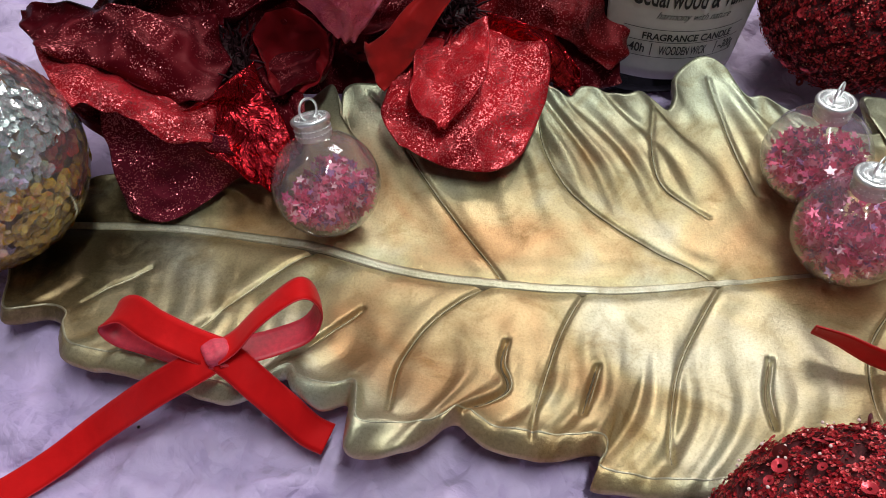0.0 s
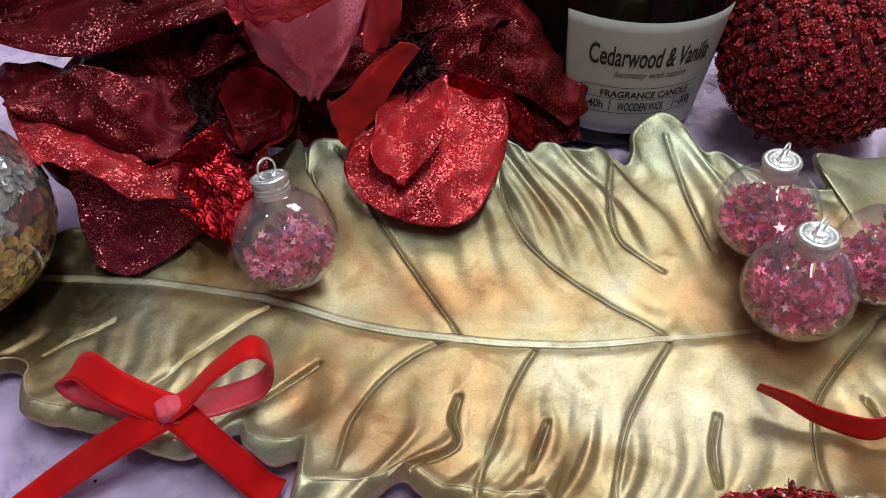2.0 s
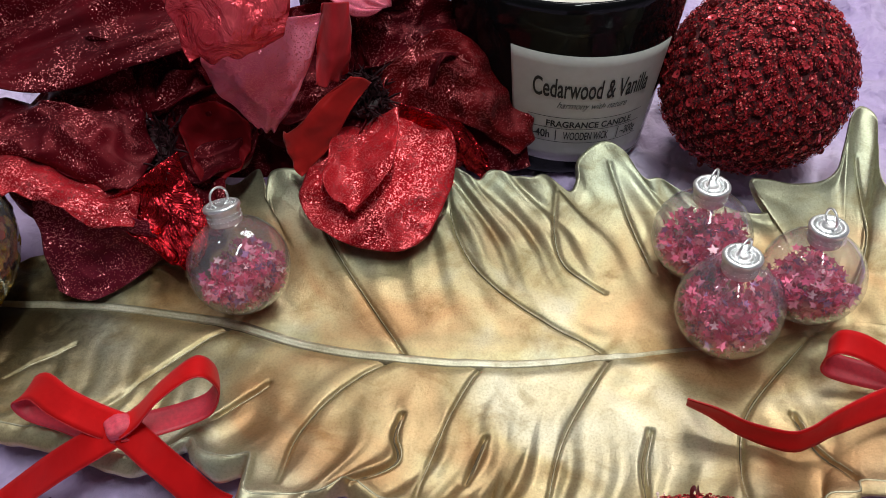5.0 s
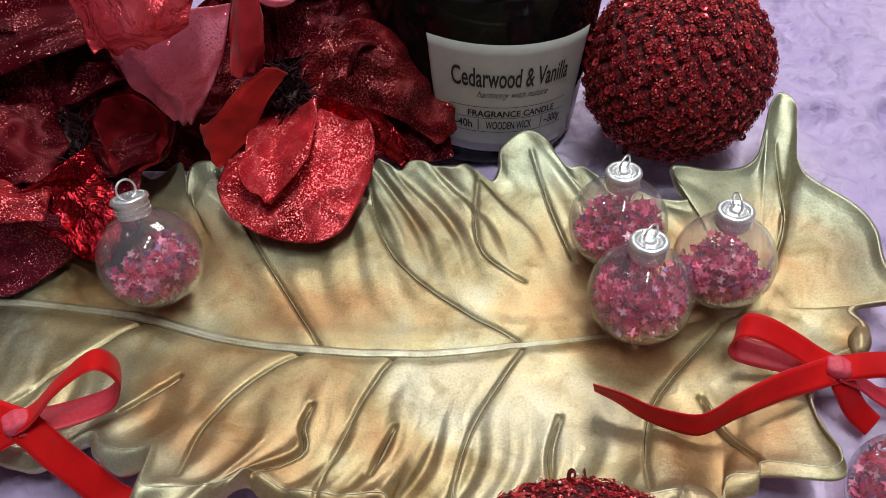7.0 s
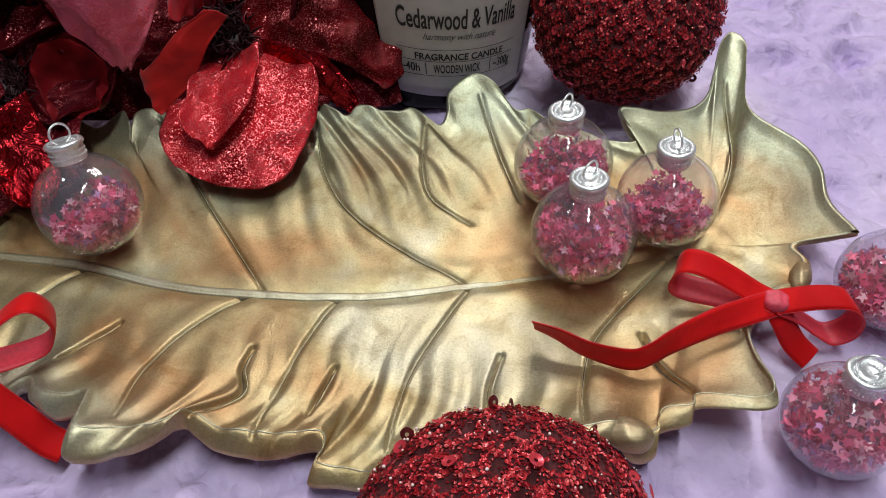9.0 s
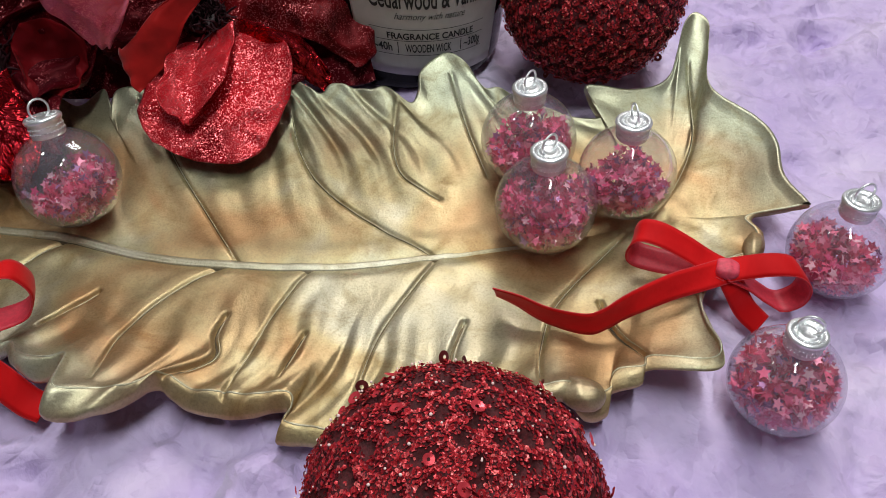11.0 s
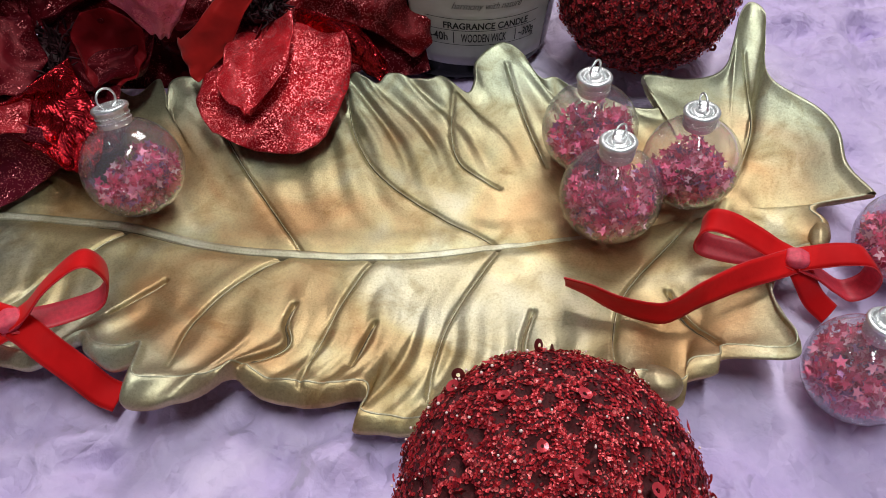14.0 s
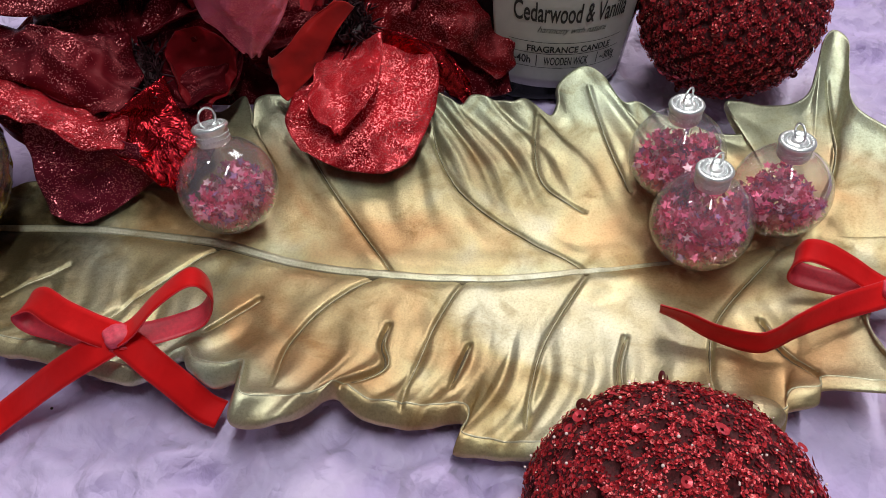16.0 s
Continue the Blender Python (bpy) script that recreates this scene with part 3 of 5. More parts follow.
    row = sides[1][each, lo] * (1 - t) + sides[1][each, np.minimum(lo + 1, 103)] * t
    vs, n = [], len(row)
    for i, p in enumerate(row):
        q = row[min(i + 6, n - 1)] - row[max(i - 6, 0)]
        side = np.cross(q / (np.linalg.norm(q) + 1e-9), (0, 0, 1))
        for a in (-1, -0.5, 0, 0.5, 1):
            vs.append(p + side * a * 0.0005 + np.array([0, 0, 0.00045 * (1 - a * a) - 0.00015]))
    put("rim_edge", mesh_from("rim_edge", vs, [f[::-1] for f in grid_faces(n, 5)], VEIN), tray, None, "worn silvery edge of the rim")
    for (x, y, z), (a, b, c), turn in (((0.1565, 0.1515, 0.0245), (0.0085, 0.0060, 0.0050), -20), ((0.2325, 0.2165, 0.0235), (0.0040, 0.0075, 0.0040), -25)):
        bm = bmesh.new()
        bmesh.ops.create_uvsphere(bm, u_segments=28, v_segments=18, radius=1)
        for v in bm.verts:
            p = Vector((v.co.x * a, v.co.y * b, v.co.z * c)) * (1 + 0.10 * noise.noise(v.co * 1.7))
            v.co = Matrix.Rotation(radians(turn), 3, "Z") @ p + Vector((x, y, z))
        part("rim_curl", bm, GOLD, tray)
    tagged(tray, "antique gold leaf-shaped tray with lobed raised rim and veins", "tray")
    return height


tray_height = build_tray()


# ---- clear baubles with star confetti ----
def star(points, at, turn, size):
    vs = []
    for k in range(10):
        r = size if k % 2 == 0 else size * 0.45
        a = math.pi * k / 5
        vs.append(at + turn @ Vector((r * math.cos(a), r * math.sin(a), 0)))
    points.extend(vs)


def confetti_mesh(r, fill, seed):
    rnd = random.Random(seed)
    vs, fs = [], []
    while len(vs) < 10 * 950:
        p = Vector((rnd.uniform(-1, 1), rnd.uniform(-1, 1), rnd.uniform(-1, 1)))
        level = fill + 0.22 * math.sin(2.3 * p.x + seed) + 0.15 * math.cos(3.1 * p.y + seed)
        if p.length > 1 or p.z > level or (p.length < 0.6 and p.z < level - 0.3):
            continue
        b = len(vs)
        star(vs, p * (r - 0.0026), Euler((rnd.uniform(0, 6.3), rnd.uniform(0, 6.3), rnd.uniform(0, 6.3))).to_matrix(), rnd.uniform(0.0020, 0.0027))
        fs.append(tuple(range(b, b + 10)))
    return mesh_from("star_confetti", vs, fs, STARS, False)


def torus(R, r, n=28, m=8):
    v = [((R + r * math.cos(b)) * math.cos(a), (R + r * math.cos(b)) * math.sin(a), r * math.sin(b)) for a in np.linspace(0, 2 * math.pi, n, endpoint=False) for b in np.linspace(0, 2 * math.pi, m, endpoint=False)]
    f = [(i * m + j, ((i + 1) % n) * m + j, ((i + 1) % n) * m + (j + 1) % m, i * m + (j + 1) % m) for i in range(n) for j in range(m)]
    return v, f


def build_bauble(r, fill, seed):
    b = root("clear_bauble", pose(0, 0, 0))
    prof = [(1e-5, -r * 0.965), (0.26 * r, -r * 0.965)] + [(r * math.sin(a), -r * math.cos(a)) for a in np.linspace(0.30, math.pi - 0.36, 30)] + [(0.33 * r, 1.02 * r)]
    put("shell", mesh_from("shell", *lathe(prof, 56), GLASS), b, None, "thin clear shell")
    put("confetti", confetti_mesh(r, fill, seed), b, None, "red and plum star confetti")["kind"] = "stuff"
    c = 0.315 * r
    # crimped cap with a beaded rim
    prof = [(c * 0.94, 0.90 * r), (c, 0.94 * r), (c * 1.0, 1.18 * r), (c * 1.10, 1.21 * r), (c * 1.12, 1.26 * r), (c * 1.02, 1.30 * r), (c * 0.80, 1.29 * r), (c * 0.74, 1.262 * r), (c * 0.58, 1.262 * r), (c * 0.52, 1.28 * r), (c * 0.36, 1.28 * r), (c * 0.30, 1.262 * r), (1e-5, 1.275 * r)]
    v, f = lathe(prof, 64)
    m = len(prof)
    v = [(x * (1 + 0.025 * ((i // m) % 2) * (i % m < 6)), y * (1 + 0.025 * ((i // m) % 2) * (i % m < 6)), z) for i, (x, y, z) in enumerate(v)]
    cap = put("cap", mesh_from("cap", v, f, SILVER), b, None, "silver beaded metal cap")
    bead_v, bead_f = [], []
    for k in range(30):
        a = 2 * math.pi * k / 30
        for rr, zz in ((c * 1.04, 1.275 * r), (c * 1.03, 1.10 * r), (c * 1.03, 1.01 * r), (c * 0.88, 1.295 * r), (c * 0.66, 1.27 * r)):
            o = len(bead_v)
            s = 0.0004
            for d in ((1, 0, 0), (-1, 0, 0), (0, 1, 0), (0, -1, 0), (0, 0, 1), (0, 0, -1)):
                bead_v.append((rr * math.cos(a) + s * d[0], rr * math.sin(a) + s * d[1], zz + s * d[2]))
            bead_f += [(o + i, o + j, o + k2) for i, j, k2 in ((0, 2, 4), (2, 1, 4), (1, 3, 4), (3, 0, 4), (2, 0, 5), (1, 2, 5), (3, 1, 5), (0, 3, 5))]
    put("beading", mesh_from("beading", bead_v, bead_f, SILVER), cap)
    v, f = torus(0.0039, 0.00046)
    put("hanging_loop", mesh_from("hanging_loop", v, f, SILVER), b, pose(0, 0, 1.27 * r + 0.0033, 90, 0, 20), "silver wire loop")
    return b


BAUBLES = [  # place, radius, fill, lean, loop turn
    ((-0.040, 0.246, 0.0430), 0.0203, -0.05, (-0.16, 0.36), 10, "on the tray beside red flowers"),
    ((0.148, 0.270, 0.0370), 0.0203, 0.12, (-0.03, 0.05), 0, "behind two others on the tray"),
    ((0.152, 0.234, 0.0330), 0.0205, 0.45, (-0.01, 0.08), 15, "fullest of three on the tray"),
    ((0.186, 0.247, 0.0372), 0.0197, 0.10, (-0.03, 0.06), 50, "beside two others on the tray"),
    ((0.2630, 0.2110, 0.0270), 0.0192, 0.00, (0.02, 0.10), 5, "on lilac cloth by a bow"),
    ((0.2262, 0.1556, 0.0236), 0.0190, 0.35, (0.04, 0.10), -20, "nearly full on lilac cloth"),
]
for i, (at, r, fill, (lx, ly), turn, where) in enumerate(BAUBLES):
    b = build_bauble(r, fill, 3 + i)
    axis = Vector((lx, ly, 1)).normalized()
    b.matrix_basis = Matrix.Translation(at) @ axis.to_track_quat("Z", "Y").to_matrix().to_4x4() @ pose(0, 0, 0, 0, 0, turn)
    tagged(b, "clear bauble with red stars " + where, "bauble", "clear confetti baubles")


# ---- sequin balls ----
def disc(vs, fs, at, normal, size, hole, rnd, sides=8):
    q = normal.to_track_quat("Z", "Y").to_matrix()
    o = len(vs)
    spin = rnd.uniform(0, 6)
    for k in range(sides):
        a = spin + 2 * math.pi * k / sides
        d = q @ Vector((math.cos(a), math.sin(a), 0))
        vs.append(at + d * size + normal * (0.18 * size))
        vs.append(at + d * size * hole)
    for k in range(sides):
        a, b = o + 2 * k, o + 2 * ((k + 1) % sides)
        fs.append((a, b, b + 1, a + 1))


def lattice(count, shake, seed):
    """Directions spread evenly over a sphere, slightly shaken, ready for a search of the nearest."""
    rnd = random.Random(seed)
    tree = kdtree.KDTree(count)
    for k in range(count):
        z = 1 - 2 * (k + 0.5) / count
        a = k * 2.399963
        q = math.sqrt(1 - z * z)
        p = Vector((q * math.cos(a), q * math.sin(a), z)) + shake * Vector((rnd.uniform(-1, 1), rnd.uniform(-1, 1), rnd.uniform(-1, 1)))
        tree.insert(p.normalized(), k)
    tree.balance()
    return tree


PITS, BOBBLES = lattice(340, 0.085, 3), lattice(640, 0.03, 4)


def knit(p, net):
    """Relief of the cover at the direction p: small netted pits or rows of bobbles."""
    d = (PITS if net else BOBBLES).find(p)[2]
    if net:
        return 0.25 + 0.5 * noise.noise(p * 9) - 1.7 * math.exp(-(d / 0.054) ** 2)
    return 0.60 - 1.25 * (d / 0.080) ** 2


def build_sequin_ball(at, r, seed, label, net):
    rnd = random.Random(seed)
    ball = root("sequin_ball", pose(*at, 10 * seed, 8 * seed, 30 * seed))
    bm = bmesh.new()
    bmesh.ops.create_uvsphere(bm, u_segments=170, v_segments=110, radius=1)
    for v in bm.verts:
        p = v.co.normalized()
        v.co = p * (r * (0.960 + 0.050 * knit(p, net) + 0.014 * noise.noise(p * 26)))
    part("foam_core", bm, FOAM, ball)
    vs, fs = [], []
    n = 36000
    for k in range(n):
        z = 1 - 2 * (k + 0.5) / n
        a = k * 2.399963 + rnd.uniform(-0.02, 0.02)
        p = Vector((math.sqrt(1 - z * z) * math.cos(a), math.sqrt(1 - z * z) * math.sin(a), z))
        h = knit(p, net)
        if h < -0.32 and rnd.random() < 0.8:
            continue
        nrm = (p + 0.6 * Vector((rnd.uniform(-1, 1), rnd.uniform(-1, 1), rnd.uniform(-1, 1)))).normalized()
        at_r = 0.960 + 0.050 * h + 0.014 * noise.noise(p * 26) + rnd.uniform(0.002, 0.022)
        disc(vs, fs, p * (r * at_r), nrm, rnd.uniform(0.00032, 0.00070), 0.2, rnd, 5)
    put("sequin_cover", mesh_from("sequin_cover", vs, fs, SEQUINS, False), ball)["kind"] = "stuff"
    v1, f1 = [], []
    disc(v1, f1, Vector((0, 0, 0)), Vector((0, 0, 1)), 0.0019, 0.30, rnd, 14)
    big = mesh_from("round_sequin", v1, f1, SEQUIN_BIG, False)
    bm = bmesh.new()
    bmesh.ops.create_uvsphere(bm, u_segments=8, v_segments=6, radius=0.0015)
    tiny = bpy.data.meshes.new("bead")
    bm.to_mesh(tiny)
    bm.free()
    tiny.materials.append(SEQUIN_GLINT_PINK if net else SEQUIN_GLINT_COPPER)
    tiny.polygons.foreach_set("use_smooth", [True] * len(tiny.polygons))
    edge = mesh_from("edge_sequin", v1, f1, SEQUIN_DARK, False)
    for k in range(85):
        p = Vector((rnd.gauss(0, 1), rnd.gauss(0, 1), rnd.gauss(0, 1))).normalized()
        nrm = (p + 0.45 * Vector((rnd.uniform(-1, 1), rnd.uniform(-1, 1), rnd.uniform(-1, 1)))).normalized()
        put("round_sequin", big, ball, Matrix.Translation(p * r * 1.008) @ nrm.to_track_quat("Z", "Y").to_matrix().to_4x4() @ Matrix.Scale(rnd.uniform(0.6, 1.05), 4))
    for k in range(290 if net else 420):   # tiny bright beads that stand for the sequins' glints
        p = Vector((rnd.gauss(0, 1), rnd.gauss(0, 1), rnd.gauss(0, 1))).normalized()
        nrm = (p + 0.5 * Vector((rnd.uniform(-1, 1), rnd.uniform(-1, 1), rnd.uniform(-1, 1)))).normalized()
        put("bead", tiny, ball, Matrix.Translation(p * r * 1.012) @ nrm.to_track_quat("Z", "Y").to_matrix().to_4x4() @ Matrix.Scale(rnd.uniform(0.13, 0.32) * (1 if net else 0.7), 4))
    for k in range(14):   # sequins that stand on edge
        p = Vector((rnd.gauss(0, 1), rnd.gauss(0, 1), rnd.gauss(0, 1))).normalized()
        nrm = p.cross(Vector((rnd.uniform(-1, 1), rnd.uniform(-1, 1), rnd.uniform(-1, 1)))).normalized()
        put("edge_sequin", edge, ball, Matrix.Translation(p * r * 1.025) @ nrm.to_track_quat("Z", "Y").to_matrix().to_4x4())
    tagged(ball, label, "ornament ball", "red sequin balls")


build_sequin_ball((0.1840, 0.3500, 0.0602), 0.0437, 1, "red sequinned ball with winding ridges beside the candle", False)
build_sequin_ball((0.1128, 0.1008, 0.0452), 0.0430, 2, "red sequinned ball with netted hollows before the tray", True)


def build_gold_ball():
    rnd = random.Random(8)
    r = 0.0405
    ball = root("glitter_ball", pose(-0.1650, 0.2370, 0.0610))
    bm = bmesh.new()
    bmesh.ops.create_uvsphere(bm, u_segments=48, v_segments=32, radius=r * 0.93)
    part("core", bm, plain("amber_core", (0.30, 0.16, 0.03), 0.4), ball)
    sets = {"gold_sequins": ([], [], GOLD_FLAKES), "silver_sequins": ([], [], SILVER_FLAKES), "reflection_sequins": ([], [], REFLECTION_FLAKES)}
    n = 4200
    for k in range(n):
        p = Vector((rnd.gauss(0, 1), rnd.gauss(0, 1), rnd.gauss(0, 1))).normalized()
        kind = "gold_sequins" if p.z < 0.22 + 0.2 * math.sin(4 * p.x) else ("silver_sequins" if p.x < 0.95 and p.y < 0.36 + 0.1 * math.sin(7 * p.z) and p.z < 0.80 else "reflection_sequins")
        vs, fs, _ = sets[kind]
        nrm = (p + 0.28 * Vector((rnd.uniform(-1, 1), rnd.uniform(-1, 1), rnd.uniform(-1, 1)))).normalized()
        disc(vs, fs, p * r * rnd.uniform(0.94, 0.985), nrm, rnd.uniform(0.0016, 0.0025), 0.02, rnd, 6)
    for name, (vs, fs, mat) in sets.items():
        put(name, mesh_from(name, vs, fs, mat, False), ball)["kind"] = "stuff"
    v, f = lathe([(r * math.sin(a), -r * math.cos(a)) for a in np.linspace(0.001, math.pi - 0.001, 40)], 64)
    put("shell", mesh_from("shell", v, f, GLASS), ball, None, "clear outer shell")
    tagged(ball, "clear ball lined with gold and silver sequins, red reflections painted copper", "ornament ball")


build_gold_ball()


# ---- candle ----
def build_candle():
    cx, cy = 0.0962, 0.3782
    z0 = float(cloth_height(cx, cy)) - 0.0005
    jar = root("jar_candle", pose(cx, cy, z0))
    H = 0.0970

    def rad(z):
        return 0.0452 + (0.0556 - 0.0452) * max(0.0, z / 0.085) if z < 0.085 else 0.0556 + 0.02 * (z - 0.085)

    prof = [(1e-5, 0.0), (0.0398, 0.0), (0.0436, 0.0012)] + [(rad(z), z) for z in np.linspace(0.004, H - 0.001, 26)]
    prof += [(rad(H) - 0.0008, H), (rad(H) - 0.0022, H), (rad(H) - 0.003, H - 0.001)] + [(rad(z) - 0.003, z) for z in np.linspace(H - 0.003, 0.084, 6)] + [(1e-5, 0.084)]
    put("glass_jar", mesh_from("glass_jar", *lathe(prof, 96), JAR_GLASS), jar, None, "glossy black glass jar")
    put("wax", mesh_from("wax", *lathe([(1e-5, 0.0845), (0.0520, 0.0845), (0.0520, 0.0905), (0.0502, 0.0902), (1e-5, 0.0902)], 64), WAX), jar)
    part("wooden_wick", cuboid(-0.0022, -0.0010, -0.0065, 0.0065, 0.0895, 0.0990), WICK, jar, "dark charred wooden wick")
    # label: a patch bent round the jar, centred on angle mid
    mid, half, lz0, lz1 = -90 + 12.0, 47.0, 0.0130, 0.0745

    def on_jar(deg, z, lift):
        a = radians(mid + deg)
        z -= 0.000085 * (deg + 31)   # the label is stuck on slightly askew
        return ((rad(z) + lift) * math.cos(a), (rad(z) + lift) * math.sin(a), z)

    vs = [on_jar(d, z, 0.0003) for d in np.linspace(-half + 5, half - 2, 60) for z in np.linspace(lz0, lz1, 12)]
    lab = put("label", mesh_from("label", vs, grid_faces(60, 12), LABEL), jar, None, "white printed paper label")
    lab.modifiers.new("paper", "SOLIDIFY").thickness = 0.0002

    def wrapped_text(body, size, z, deg=0.0, wide=1.0, slant=0.0, fit_deg=None, bold=0.0):
        cu = bpy.data.curves.new("printed_text", "FONT")
        cu.body, cu.size, cu.align_x, cu.shear, cu.offset = body, size, "CENTER", slant, bold
        tmp = bpy.data.objects.new("printed_text", cu)
        scene.collection.objects.link(tmp)
        dg = bpy.context.evaluated_depsgraph_get()
        dg.update()
        me = bpy.data.meshes.new_from_object(tmp.evaluated_get(dg))
        bpy.data.objects.remove(tmp)
        bm = bmesh.new()
        bm.from_mesh(me)
        bmesh.ops.triangulate(bm, faces=bm.faces[:])
        w = max(v.co.x for v in bm.verts) - min(v.co.x for v in bm.verts)
        if fit_deg:
            wide = radians(fit_deg) * rad(z) / w
        for v in bm.verts:
            zz = z + v.co.y
            v.co = on_jar(deg + math.degrees(v.co.x * wide / rad(z)), zz, 0.0007)
        part("printed_text", bm, INK, lab)

    def line(d0, d1, za, zb):
        vs = [on_jar(d, z, 0.0007) for d in np.linspace(d0, d1, 30) for z in (za, zb)]
        put("printed_line", mesh_from("printed_line", vs, grid_faces(30, 2), INK), lab)

    wrapped_text("Cedarwood & Vanilla", 0.0145, 0.0522, 0.0, fit_deg=62, bold=0.00022)
    wrapped_text("harmony with nature", 0.0052, 0.0462, 0.0, slant=0.5, fit_deg=38)
    wrapped_text("FRAGRANCE CANDLE", 0.0050, 0.0350, 1.0, fit_deg=49, bold=0.00012)
    wrapped_text("~40h", 0.0066, 0.0278, -26.5, fit_deg=10.7, bold=0.0001)
    wrapped_text("WOODEN WICK", 0.0066, 0.0276, -1.0, fit_deg=26, bold=0.0001)
    wrapped_text("~300g", 0.0066, 0.0278, 25.7, fit_deg=11.5, bold=0.0001)
    line(-33, 33, 0.0404, 0.0407)
    line(-33, 33, 0.0339, 0.0342)
    line(-33, 33, 0.0256, 0.0259)
    line(-18.2, -17.7, 0.0266, 0.0332)
    line(17.7, 18.2, 0.0266, 0.0332)
    tagged(jar, "black glass jar candle with a white printed label", "candle")


build_candle()


# ---- ribbons ----
def ribbon(parent, name, points, width, wide_dirs, flip=False):
    """A strip along a smooth path; wide_dirs gives its cross direction at the path's points."""
    n = 70
    path = spline(points, n)
    dirs = spline(wide_dirs, n)
    vs = []
    for i in range(n):
        t = path[min(i + 1, n - 1)] - path[max(i - 1, 0)]
        t /= np.linalg.norm(t)
        d = dirs[i] - t * (dirs[i] @ t)
        d /= np.linalg.norm(d)
        nn = np.cross(t, d)
        for a in np.linspace(-1, 1, 7):
            vs.append(path[i] + d * a * width / 2 + nn * 0.0004 * (1 - a * a))
    ob = put(name, mesh_from(name, vs, [f[::-1] if flip else f for f in grid_faces(n, 7)], RIBBON), parent)
    ob.data.materials.append(RIBBON_BACK)
    m = ob.modifiers.new("cloth", "SOLIDIFY")
    m.thickness, m.offset, m.material_offset = 0.0007, 0, 1
    vs = np.array(vs).reshape(n, 7, 3)
    for e, inner in ((0, 1), (6, 5)):   # woven selvedge along each side
        d = vs[:, e] - vs[:, inner]
        d /= np.linalg.norm(d, axis=1)[:, None]
        tan = np.gradient(vs[:, e], axis=0)
        up = np.cross(d, tan / np.linalg.norm(tan, axis=1)[:, None])
        tube = np.stack([vs[:, e] + d * 0.0001 + 0.00024 * (d * math.cos(b) + up * math.sin(b)) for b in np.linspace(0, 2 * math.pi, 6, endpoint=False)], 1)
        put("selvedge", mesh_from("selvedge", tube.reshape(-1, 3), [(i * 6 + j, i * 6 + (j + 1) % 6, i * 6 + 6 + (j + 1) % 6, i * 6 + 6 + j) for i in range(n - 1) for j in range(6)], SELVEDGE), ob)
    return ob


def knot(parent, at, turn, size):
    bm = bmesh.new()
    bmesh.ops.create_uvsphere(bm, u_segments=24, v_segments=16, radius=1)
    for v in bm.verts:
        x, y, z = (math.copysign(abs(c) ** 0.72, c) for c in v.co)
        k = 1 + 0.07 * math.sin(7 * x + 1) - 0.12 * (1 - abs(y))
        v.co = Matrix.Rotation(radians(turn), 3, "Z") @ Vector((x * size[0] * k, y * size[1], z * size[2] * k)) + Vector(at)
    part("knot", bm, KNOT, parent, "pinched satin knot")


